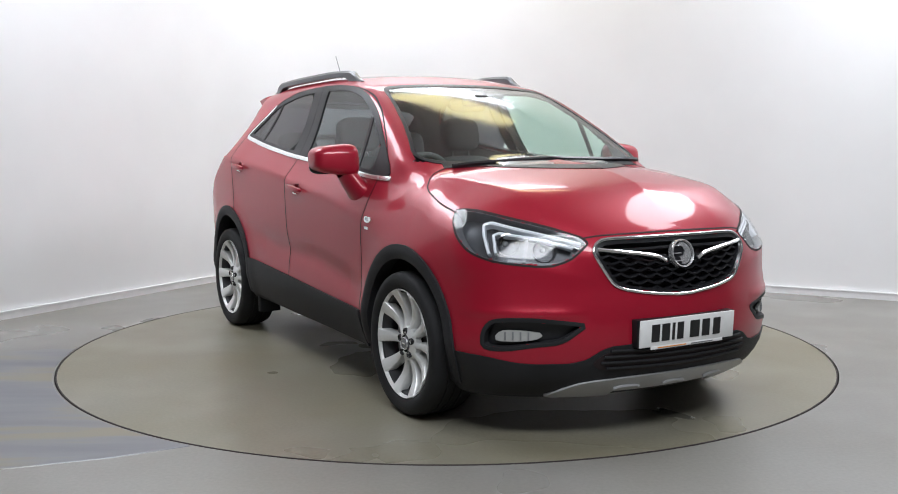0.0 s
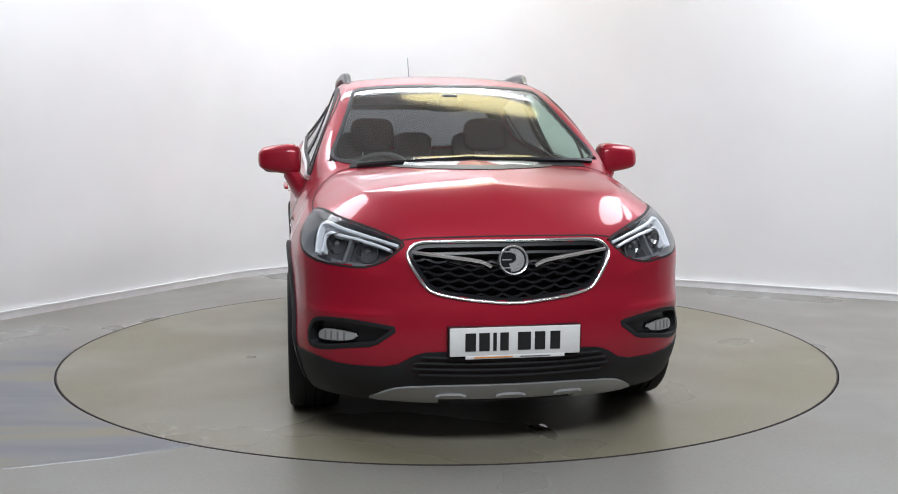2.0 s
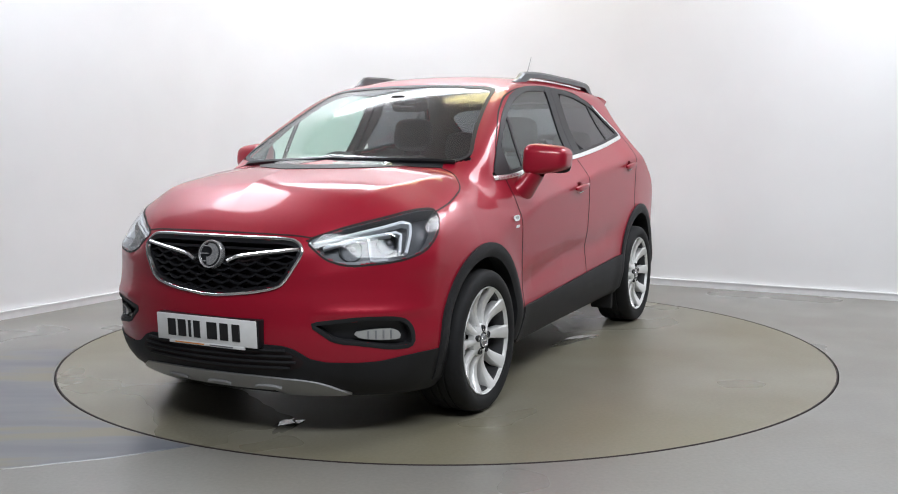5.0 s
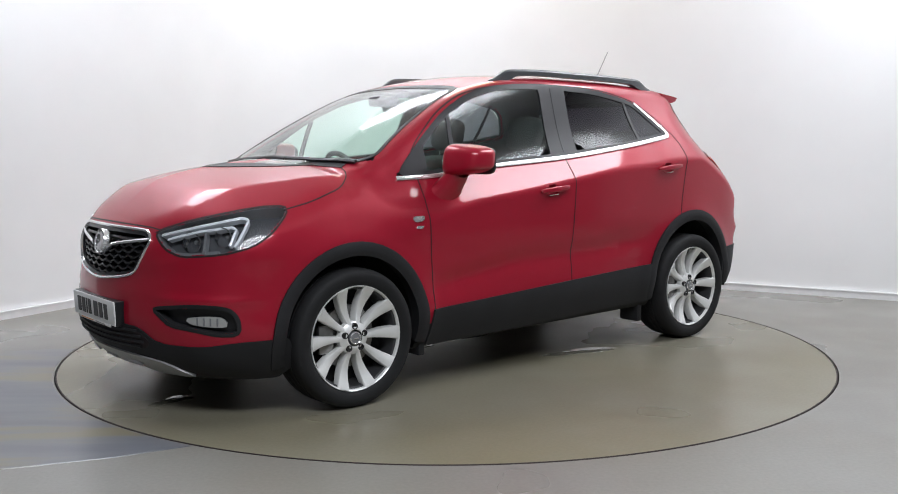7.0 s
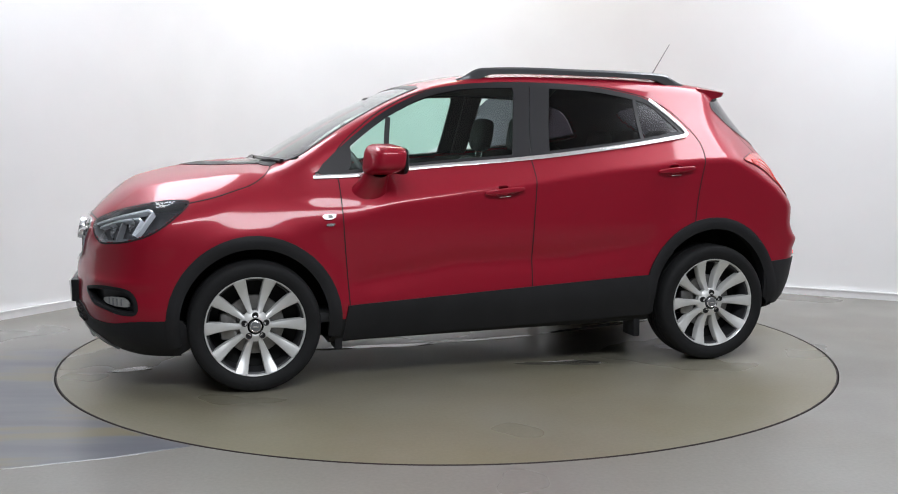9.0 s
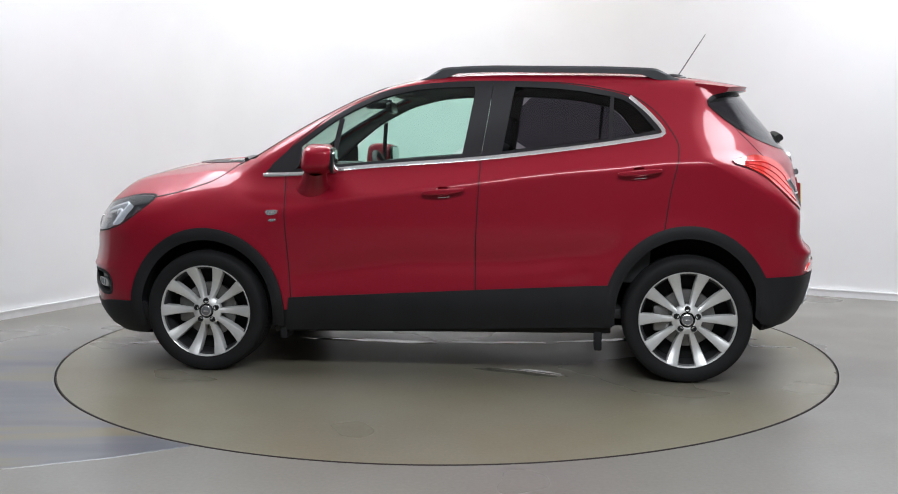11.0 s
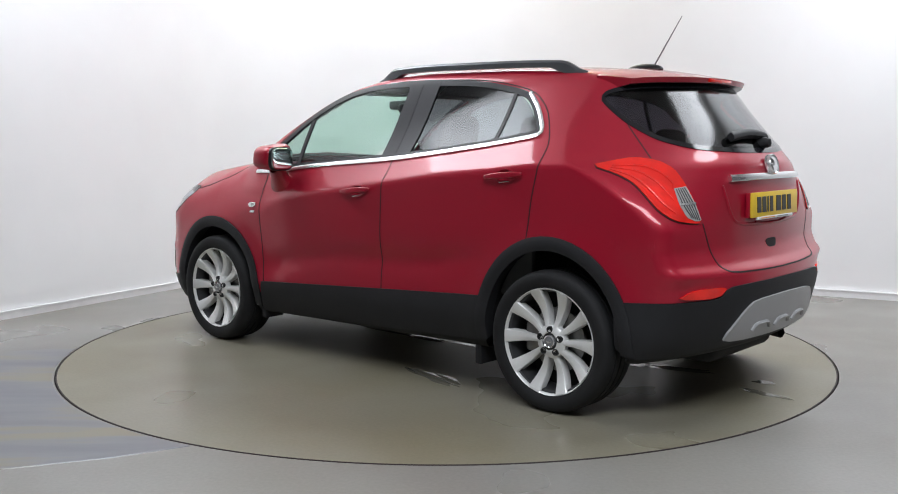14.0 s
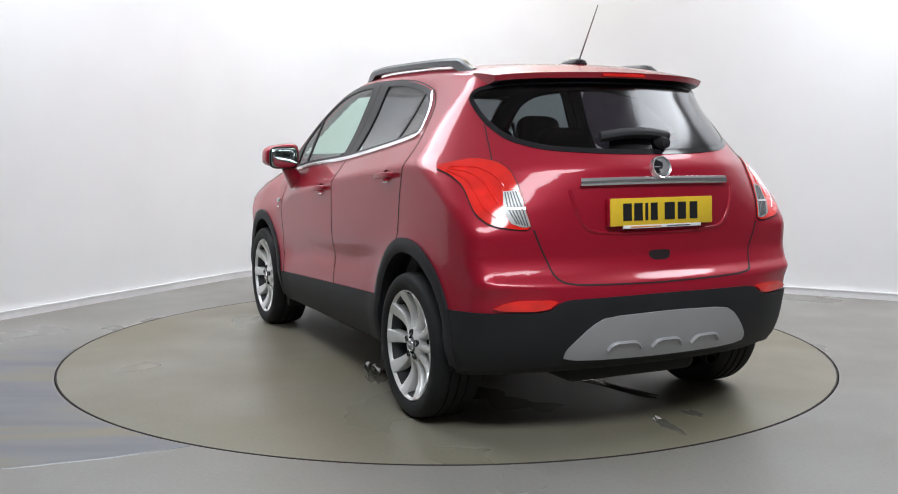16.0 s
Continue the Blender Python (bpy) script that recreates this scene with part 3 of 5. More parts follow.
GRILLE = [(y, z) for x, y, z in both([(0, 0.0, 0.848), (0, 0.30, 0.847), (0, 0.365, 0.843), (0, 0.395, 0.826), (0, 0.414, 0.800), (0, 0.406, 0.770), (0, 0.358, 0.690), (0, 0.332, 0.660), (0, 0.29, 0.643), (0, 0.195, 0.625), (0, 0.0, 0.606)])]
FOG = [(2.095, 0.455, 0.507), (2.056, 0.538, 0.519), (1.992, 0.648, 0.532), (1.92, 0.74, 0.530), (1.866, 0.775, 0.518), (1.835, 0.79, 0.47), (1.835, 0.79, 0.405), (1.913, 0.735, 0.404), (1.992, 0.645, 0.424), (2.05, 0.548, 0.436), (2.078, 0.495, 0.478)]
TAILLAMP = [(-1.475, 0.84, 1.136), (-1.554, 0.786, 1.157), (-1.62, 0.72, 1.172), (-1.704, 0.657, 1.158), (-1.773, 0.628, 1.122), (-1.827, 0.618, 1.049), (-1.858, 0.600, 0.968), (-1.876, 0.578, 0.888), (-1.856, 0.636, 0.889), (-1.822, 0.727, 0.903), (-1.787, 0.788, 0.945), (-1.743, 0.813, 1.004), (-1.684, 0.822, 1.062), (-1.595, 0.835, 1.104)]
PLATE_WHITE = material("white_plate_film", (0.78, 0.78, 0.77), 0.35, var=0.03, scale=30)
PLATE_YELLOW = material("yellow_plate_film", (0.75, 0.50, 0.03), 0.35, var=0.04, scale=30)
INK = material("black_plate_ink", (0.012, 0.012, 0.013), 0.4)
ORANGE = material("orange_print", (0.72, 0.28, 0.05), 0.45)
REDLENS = material("red_lamp_lens", (0.78, 0.016, 0.010), 0.12, 0.0, 1.0, 0.5, var=0.22, scale=9)
REFLECTOR = material("faceted_lamp_reflector", (0.42, 0.42, 0.43), 0.16, 1.0)
WHITELENS = material("clear_ribbed_lens", (0.36, 0.36, 0.35), 0.28, 0.1, 0.3, var=0.06, scale=30)
DRL = material("white_light_guide", (0.80, 0.82, 0.86), 0.2, coat=0.5)
LAMPGREY = material("lamp_housing_grey", (0.21, 0.215, 0.225), 0.35, 0.3)
LAMPDARK = material("lamp_back_grey", (0.075, 0.077, 0.085), 0.4, 0.3)
MIRROR = material("mirror_glass", (0.55, 0.61, 0.60), 0.02, 1.0)


def uv_of(c, kind):
    if kind == "nose":
        return 0.9 * np.arctan2(c[:, 1], c[:, 0] - 1.2), c[:, 2]
    return 0.9 * np.arctan2(c[:, 1], -1.2 - c[:, 0]), c[:, 2]


def shrink(poly, d):
    """The outline moved inwards by d."""
    if sum(a[0] * b[1] - b[0] * a[1] for a, b in zip(poly, list(poly[1:]) + [poly[0]])) < 0:
        poly = list(reversed(poly))
    n = len(poly)
    out = []
    for i in range(n):
        a, b, c = Vector(poly[i - 1]), Vector(poly[i]), Vector(poly[(i + 1) % n])
        t = ((b - a).normalized() + (c - b).normalized()).normalized()
        out.append((b.x - t.y * d, b.y + t.x * d))
    return out


HANDLES = [(-0.02, 0.984), (-1.026, 1.085)]


def panels():
    p, q = skin_mesh()
    n = slope_at(p)
    n /= np.linalg.norm(n, axis=1)[:, None]
    c = p[q].mean(1)
    nc = n[q].mean(1)
    x, y, z = c.T
    ya = np.abs(y)
    cut = np.zeros(len(q), bool)
    for cx, rx, rz in ((1.278, 0.388, 0.398), (-1.278, 0.387, 0.430)):
        cut |= (np.hypot((x - cx) / rx, (z - 0.34) / rz) < 1) & (ya > 0.58)
    cut |= (ya > 0.45) & (np.abs(nc[:, 1]) > 0.6) & inside_poly(x, z, shrink(SIDE_GLASS, 0.003))
    screen = (x > 0) & (x < 1.4) & (nc[:, 0] > 0.2) & inside_poly(y, z, shrink(SCREEN_OUT, 0.0))
    cut |= screen
    tu, tv = uv_of(c, "tail")
    cut |= (x < -1.3) & inside_poly(tu, tv, shrink(REAR_GLASS, 0.006))
    nu, nv = uv_of(c, "nose")
    for s in (1, -1):
        cut |= (x > 1.3) & inside_poly(nu, nv, shrink(nose(HEADLAMP, s), 0.0))
        cut |= (x > 1.3) & inside_poly(nu, nv, shrink(nose(FOG, s), 0.004))
    cut |= (x > 1.8) & inside_poly(y, z, shrink(GRILLE, 0.002))
    for hx, hz in HANDLES:
        cut |= (ya > 0.6) & (np.hypot((x - hx) / 0.047, (z - hz + 0.004) / 0.026) < 1)
    keep = ~cut
    under = keep & (nc[:, 2] < -0.25) & (z < 0.45)
    keep &= ~under
    side = (np.abs(nc[:, 1]) > 0.5) & (z < 1.6)
    fdoor = keep & side & (x > -0.20) & (x < 0.82) & (z > 0.3)
    rdoor = keep & side & (x <= -0.20) & (x > -1.17) & (z > 0.3) & (np.hypot(x + 1.278, z - 0.34) > 0.44)
    hood = keep & (x > 1.14) & (nc[:, 2] > 0.55) & (z > 0.86) & (ya < 0.74)
    gate = keep & (x < -1.5) & (ya < 0.56) & (z > 0.66) & (nc[:, 2] < 0.7)
    fbump = keep & (x > 1.66) & ~hood & (z < 0.86)
    rbump = keep & (x < -1.6) & ~gate & (z < 0.80)
    rest = keep & ~(fdoor | rdoor | hood | gate | fbump | rbump)
    part_np("body", p, q[rest], n, RED, car, "deep red metallic painted body shell")
    part_np("bonnet", p, q[hood], n, RED, car, "red bonnet with a raised ridge at each side")
    part_np("tailgate", p, q[gate], n, RED, car, "red rear tailgate")
    part_np("front_bumper", p, q[fbump], n, RED, car, "red front bumper skin")
    part_np("rear_bumper", p, q[rbump], n, RED, car, "red rear bumper skin")
    doors = {}
    for s in (1, -1):
        doors["f", s] = part_np("front_door", p, q[fdoor & (y * s > 0)], n, RED, car)
        doors["r", s] = part_np("rear_door", p, q[rdoor & (y * s > 0)], n, RED, car)
    part_np("underbody", p, q[under], n, DARK, car, "dark underbody tray")
    inner = p - n * 0.026
    cab = keep & (z > 0.95) & (x < 1.05) & (x > -1.9)
    roof = cab & (nc[:, 2] > 0.55)
    part_np("headliner", inner, q[roof][:, ::-1], -n, LINING, car, "pale grey cloth headliner")
    part_np("cabin_lining", inner, q[cab & ~roof][:, ::-1], -n, TRIM, car, "dark plastic cabin lining")
    return doors


DOORS = panels()


def clear(ob):
    ob.visible_shadow = False
    return ob


def glazing():
    for s in (1, -1):
        pr = on_side(s)
        part("window_frame", band(bmesh.new(), SIDE_GLASS, pr, -0.009, 0.019, 0.004, 0.014), FRAME, car, "black window surround")
        clear(part("door_glass", patch(bmesh.new(), FRONT_PANE, pr, -0.001, 0.003, 1), CLEAR, DOORS["f", s], "clear greenish side glass"))
        clear(part("door_glass", patch(bmesh.new(), REAR_PANE, pr, -0.001, 0.003, 1), PRIVACY, DOORS["r", s], "dark privacy glass"))
        part("pillar_cover", patch(bmesh.new(), [(-0.105, 1.152), (-0.165, 1.51), (-0.155, 1.553), (-0.262, 1.556), (-0.206, 1.156)], pr, 0.005, 0.012, 0), FRAME, DOORS["f", s], "satin black pillar cover")
        part("pillar_cover", patch(bmesh.new(), [(-0.209, 1.156), (-0.265, 1.556), (-0.385, 1.555), (-0.372, 1.50), (-0.315, 1.168)], pr, 0.005, 0.012, 0), FRAME, DOORS["r", s], "satin black pillar cover")
        part("sail_panel", patch(bmesh.new(), [(0.965, 1.072), (0.87, 1.165), (0.80, 1.222), (0.765, 1.23), (0.775, 1.08)], pr, 0.005, 0.010, 1), FRAME, DOORS["f", s], "black mirror corner panel")
        part("window_post", band(bmesh.new(), [(0.588, 1.09), (0.575, 1.25), (0.555, 1.37)], pr, -0.013, 0.013, 0.003, 0.01, False, 1), FRAME, DOORS["f", s])
        part("window_post", band(bmesh.new(), [(-0.878, 1.225), (-0.885, 1.35), (-0.895, 1.49)], pr, -0.010, 0.010, 0.003, 0.01, False, 1), FRAME, DOORS["r", s])
        line = [(0.968, 1.062), (0.74, 1.068), (0.465, 1.104), (-0.226, 1.149), (-0.783, 1.214), (-1.08, 1.258), (-1.155, 1.272), (-1.148, 1.305), (-1.074, 1.395), (-0.985, 1.475)]
        part("window_strip", band(bmesh.new(), line, pr, -0.010, 0.010, 0.008, 0.012, False, 2, crown=0.003), SATIN, car, "bright chrome strip under the windows")
    part("windscreen", patch(bmesh.new(), SCREEN_OUT, on_front, 0.001, 0.004), SCREEN, car, "clear greenish windscreen").visible_shadow = False
    part("windscreen_edge", band(bmesh.new(), SCREEN_OUT, on_front, -0.008, 0.008, 0.003, 0.014), FRAME, car, "black printed windscreen edge")
    clear(part("rear_window", patch(bmesh.new(), REAR_GLASS, TAIL, 0.001, 0.004), PRIVACY, car, "dark privacy rear window"))
    part("rear_window_edge", band(bmesh.new(), REAR_GLASS, TAIL, -0.004, 0.016, 0.003, 0.010), BLACKGLASS, car, "black printed rear window edge")


glazing()


def shut_lines():
    w = 0.0026
    for s in (1, -1):
        pr = on_side(s)
        for pts in ([(0.845, 1.055), (0.84, 1.03), (0.832, 0.80), (0.811, 0.51), (0.805, 0.41)],
                    [(-0.205, 1.145), (-0.21, 1.08), (-0.187, 0.716), (-0.188, 0.47), (-0.188, 0.26)],
                    [(0.86, 1.065), (0.865, 1.165), (0.805, 1.243), (0.625, 1.386), (0.44, 1.484), (0.26, 1.534), (-0.05, 1.565), (-0.28, 1.567), (-0.7, 1.553), (-1.0, 1.49), (-1.13, 1.39), (-1.225, 1.24), (-1.22, 1.15), (-1.18, 0.98), (-1.155, 0.79)]):
            part("shut_line", band(bmesh.new(), pts, pr, -w, w, 0.0012, 0.004, False, 2, 0.015, 1), GAP, car)
        hood = [(1.60, 0.772), (1.416, 0.767), (1.266, 0.740), (1.18, 0.665), (1.155, 0.52)]
        part("shut_line", band(bmesh.new(), [(a, s * b) for a, b in hood], on_top, -w, w, 0.0012, 0.004, False, 2, 0.015, 1), GAP, car)
        lid = tail([(-1.535, 0.634, 1.318), (-1.62, 0.668, 1.24), (-1.70, 0.695, 1.165)], s)
        part("shut_line", band(bmesh.new(), lid, TAIL, -w, w, 0.0012, 0.004, False, 2, 0.015, 1), GAP, car)
        low = tail([(-1.878, 0.572, 0.888), (-1.887, 0.536, 0.795), (-1.934, 0.512, 0.70), (-1.965, 0.46, 0.668), (-1.99, 0.2, 0.662), (-1.99, 0.0, 0.661)], s)
        part("shut_line", band(bmesh.new(), low, TAIL, -w, w * 1.4, 0.0012, 0.004, False, 2, 0.015, 1), GAP, car)
    part("shut_line", band(bmesh.new(), [(-0.43, 0.852), (-0.36, 0.862), (0, 0.868), (0.36, 0.862), (0.43, 0.852)], on_front, -w, w, 0.0012, 0.004, False, 2, 0.015, 1), GAP, car)


shut_lines()


def cladding():
    lowx = [(x, z) for x, z in ((0.815, 0.413), (-0.19, 0.468), (-0.90, 0.505), (-0.905, 0.285), (-0.2, 0.262), (0.845, 0.237))]
    for s in (1, -1):
        pr = on_side(s)
        part("sill_cladding", patch(bmesh.new(), lowx, pr, 0.012, 0.03, 0), CLAD, car, "black plastic sill cladding")
        for cx, a0, a1, rx, rz in ((1.278, -14, 191, 0.402, 0.412), (-1.278, -6, 183, 0.401, 0.444)):
            pts = [(cx + rx * math.cos(radians(a)), 0.34 + rz * math.sin(radians(a))) for a in np.linspace(a0, a1, 26)]
            part("wheel_arch_trim", band(bmesh.new(), pts, pr, 0.032, -0.031, 0.011, 0.075, False, 0, across=4, crown=0.005), CLAD, car, "black plastic wheel arch trim")
            bm = bmesh.new()
            rings = []
            for a in np.linspace(-6, 186, 36):
                ca, sa = math.cos(radians(a)), math.sin(radians(a))
                rings.append([bm.verts.new((cx + r * rx * ca, s * yy, 0.34 + r * rz * sa)) for r, yy in ((0.995, 0.85), (0.995, 0.50), (0.05, 0.50))])
            for r0, r1 in zip(rings, rings[1:]):
                for k in range(2):
                    bm.faces.new((r0[k], r0[k + 1], r1[k + 1], r1[k]))
            part("wheel_well", bm, DARK, car, "black wheel well liner")
    # lower bumpers
    top = [(2.17, 0.0, 0.418), (2.14, 0.25, 0.420), (2.12, 0.375, 0.414), (2.07, 0.47, 0.350), (1.96, 0.66, 0.346), (1.84, 0.772, 0.372), (1.70, 0.845, 0.376), (1.62, 0.86, 0.376), (1.62, 0.86, 0.195), (1.9, 0.70, 0.190), (2.05, 0.45, 0.187), (2.1, 0.0, 0.187)]
    part("front_lower_bumper", patch(bmesh.new(), nose(both(top)), NOSE, 0.006, 0.02, 1, 0.04), CLAD, car, "black textured lower front bumper")
    slot = [(0.0, 0.402), (0.25, 0.403), (0.36, 0.398), (0.435, 0.352), (0.40, 0.318), (0.2, 0.308), (0.0, 0.306)]
    ring = [(-a, b) for a, b in reversed(slot)] + slot[1:-1]
    part("lower_intake", patch(bmesh.new(), ring, on_front, 0.008, 0.004, 1), GAP, car, "dark slatted lower intake")
    for k in range(4):
        zz = 0.318 + 0.024 * k
        half = (0.37, 0.395, 0.385, 0.36)[k]
        part("intake_slat", band(bmesh.new(), [(-half, zz + 0.004), (0, zz), (half, zz + 0.004)], on_front, 0.0, 0.009, 0.016, 0.010, False, 1, crown=0.002), CLAD, car)
    skid = [(0, 0, 0.283), (0, 0.25, 0.281), (0, 0.44, 0.268), (0, 0.50, 0.245), (0, 0.575, 0.197), (0, 0.3, 0.188), (0, 0.0, 0.186)]
    part("front_skid_plate", patch(bmesh.new(), [(b, c) for a, b, c in both(skid)], on_front, 0.014, 0.02, 1), SKID, car, "silver painted front skid plate")
    for yy in (-0.24, 0.0, 0.24):
        part("skid_slot", band(bmesh.new(), [(yy - 0.06, 0.234), (yy - 0.04, 0.243), (yy + 0.04, 0.243), (yy + 0.06, 0.234)], on_front, -0.004, 0.003, 0.017, 0.006, False, 1, crown=0.005), SKID, car)
    back = [(-2.03, 0.0, 0.617), (-2.0, 0.35, 0.612), (-1.985, 0.50, 0.607), (-1.975, 0.56, 0.560), (-1.874, 0.799, 0.560), (-1.72, 0.85, 0.553), (-1.62, 0.86, 0.550), (-1.63, 0.86, 0.30), (-1.85, 0.72, 0.315), (-1.95, 0.4, 0.335), (-1.97, 0.0, 0.335)]
    part("rear_lower_bumper", patch(bmesh.new(), tail(both(back)), TAIL, 0.008, 0.02, 1, 0.04), CLAD, car, "black textured lower rear bumper")
    rs = [(-2.03, 0.0, 0.545), (-2.0, 0.30, 0.535), (-1.99, 0.37, 0.50), (-1.94, 0.49, 0.372), (-1.94, 0.4, 0.355), (-1.97, 0.0, 0.352)]
    part("rear_skid_plate", patch(bmesh.new(), tail(both(rs)), TAIL, 0.018, 0.02, 1), SKID, car, "silver painted rear skid plate")
    for yy in (-0.20, 0.0, 0.20):
        pts = [(yy - 0.075, 0.395), (yy - 0.055, 0.425), (yy + 0.055, 0.425), (yy + 0.075, 0.395)]
        part("skid_slot", band(bmesh.new(), [(0.9 * a / 0.78, b) for a, b in pts], TAIL, -0.007, 0.005, 0.024, 0.008, False, 1, crown=0.006), SKID, car)
    for s in (1, -1):
        rf = tail([(-1.884, 0.792, 0.572), (-1.923, 0.71, 0.612), (-1.983, 0.505, 0.612), (-1.972, 0.572, 0.566)], s)
        part("rear_reflector", patch(bmesh.new(), rf, TAIL, 0.009, 0.012, 1), REDLENS, car, "red rear reflector")
        for cx, zt in ((-0.83, 0.26), (0.86, 0.24)):
            part("splash_flap", box(bmesh.new(), cx - 0.02, cx + 0.02, s * 0.76 - 0.07, s * 0.76 + 0.07, 0.15 if cx < 0 else 0.18, zt + 0.04, 0.008), CLAD, car)
    bm = box(bmesh.new(), -1.85, -1.45, -0.30, 0.38, 0.22, 0.34, 0.05, 3)
    part("silencer", bm, DARK, car, "dark exhaust silencer")
    bm = lathe(bmesh.new(), [(0.026, 0), (0.026, 0.22), (0.022, 0.22), (0.022, 0.02)], 20, "Y")
    ob = part("tail_pipe", bm, DARK, car)
    ob.matrix_basis = pose(-1.66, -0.46, 0.262, 0, 0, 65)


cladding()


def front_end():
    # grille: bezel, backing, bars, wings, badge
    part("grille_backing", patch(bmesh.new(), shrink(GRILLE, -0.004), on_front, -0.055, 0.004, 2), GAP, car, "black grille backing")
    part("grille_edge", band(bmesh.new(), GRILLE, on_front, 0.005, 0.020, -0.001, 0.055, rounds=1), GLOSSBLACK, car)
    part("grille_surround", band(bmesh.new(), GRILLE, on_front, -0.0055, 0.0055, 0.006, 0.018, rounds=1, step=0.012, crown=0.004, across=4), CHROME, car, "chrome grille surround")
    inner = shrink(GRILLE, 0.012)
    for r in range(7):
        z0 = 0.772 - 0.026 * r
        ys = np.arange(-0.44, 0.441, 0.006)
        wav = 0.014 * np.abs(np.sin(math.pi * (ys / 0.086 + 0.5 * (r % 2))))
        zz = z0 - wav + 0.05 * ys**2 * 2
        ok = inside_poly(ys, zz, inner) & inside_poly(ys, zz + 0.016, inner)
        seg = [(a, b) for a, b, k in zip(ys, zz, ok) if k]
        if len(seg) > 6:
            part("grille_bar", band(bmesh.new(), seg, on_front, 0.0, 0.009, -0.012, 0.03, False, 0, 0.008, 1), GLOSSBLACK, car)
    for zz, h in ((0.838, 0.36), (0.812, 0.40)):
        part("grille_bar", band(bmesh.new(), [(-h, zz - 0.006), (0, zz), (h, zz - 0.006)], on_front, -0.005, 0.005, -0.012, 0.03, False, 1), GLOSSBLACK, car)
    for s in (1, -1):
        wing = [(s * 0.395, 0.806), (s * 0.25, 0.789), (s * 0.125, 0.772), (s * 0.088, 0.752)]
        part("grille_wing", band(bmesh.new(), wing, on_front, -0.0065, 0.0065, 0.006, 0.03, False, 2, crown=0.004), CHROME, car, "chrome grille wing")
    badge("front_badge", (2.142, 0.0, 0.777), 0.060, 1, 12)
    # number plate
    plate("front_number_plate", 2.185, 0.463, PLATE_WHITE, 1)
    holder = box(bmesh.new(), 2.13, 2.182, -0.268, 0.268, 0.405, 0.522, 0.006)
    part("plate_holder", holder, GLOSSBLACK, car)
    for s in (1, -1):
        head_lamp(s)
        fog_lamp(s)
        part("parking_sensor", lathe(bmesh.new(), [(0.001, 0.0005), (0.008, 0.0005), (0.009, -0.002), (0.009, -0.01)], 16, "Y", (0, 0, 0)), RED, car).matrix_basis = pose(1.966, s * 0.649, 0.622, 0, 0, -48 if s > 0 else -132)


def badge(name, at, r, sgn, tilt):
    """A round silver badge: rim, dark field, curved relief."""
    bm = lathe(bmesh.new(), [(0.001, 0.0), (r - 0.007, 0.0), (r - 0.006, 0.006), (r - 0.002, 0.008), (r, 0.004), (r, -0.02)], 40, "Y")
    m = pose(*at, 0, 0, -90 * sgn) @ pose(0, 0, 0, tilt * 1.0)
    ob = part(name, bm, SATIN, car, "round silver badge")
    ob.matrix_basis = m
    bm = bmesh.new()
    lathe(bm, [(0.001, 0.0015), (r - 0.009, 0.0015)], 40, "Y")
    part("badge_field", bm, GLOSSBLACK, ob)
    bm = bmesh.new()
    arc = [radians(a) for a in range(-100, 101, 20)]
    pts = [(0.05 - 0.90 * math.cos(a), 0.90 * math.sin(a)) for a in arc] + [(0.30 - 0.50 * math.cos(a), 0.42 * math.sin(a) + 0.18) for a in reversed(arc)]
    top = [bm.verts.new((x * r * 0.86, 0.005, z * r * 0.86)) for x, z in pts]
    low = [bm.verts.new((v.co.x, 0.0, v.co.z)) for v in top]
    bm.faces.new(top)
    for i in range(len(top)):
        bm.faces.new((top[i], low[i], low[i - 1], top[i - 1]))
    bmesh.ops.recalc_face_normals(bm, faces=bm.faces)
    part("badge_relief", bm, SATIN, ob, smooth=False)
    for k in (-1, 1, 3):
        part("badge_bar", box(bmesh.new(), r * 0.15, r * 0.78, 0.001, 0.004, k * 0.016 - 0.017, k * 0.016 - 0.012), SATIN, ob)


def plate(name, x, z, mat, sgn):
    """A plate with seven plain dark bars for its characters and a small printed strip below."""
    bm = box(bmesh.new(), -0.262, 0.262, -0.004, 0.004, -0.057, 0.057, 0.003)
    ob = part(name, bm, mat, car, "white front number plate" if sgn > 0 else "yellow rear number plate")
    ob.matrix_basis = pose(x, 0, z, 3 * sgn, 0, 90 if sgn > 0 else -90)
    at = [-0.180, -0.125, -0.083, -0.045, 0.035, 0.098, 0.160]
    wid = [0.042, 0.042, 0.014, 0.034, 0.052, 0.042, 0.040]
    for a, w in zip(at, wid):
        part("plate_bar", box(bmesh.new(), a - w / 2, a + w / 2, -0.0062, -0.004, -0.036, 0.036, 0.0), INK, ob, smooth=False)
    part("plate_strip", box(bmesh.new(), -0.20, 0.20, -0.005, 0.004, -0.069, -0.055, 0.002), PLATE_WHITE, ob)
    part("strip_print", box(bmesh.new(), -0.165, -0.01, -0.0065, -0.005, -0.0645, -0.060), ORANGE, ob, smooth=False)
    part("strip_print", box(bmesh.new(), 0.02, 0.14, -0.0065, -0.005, -0.0645, -0.060), LAMPGREY, ob, smooth=False)


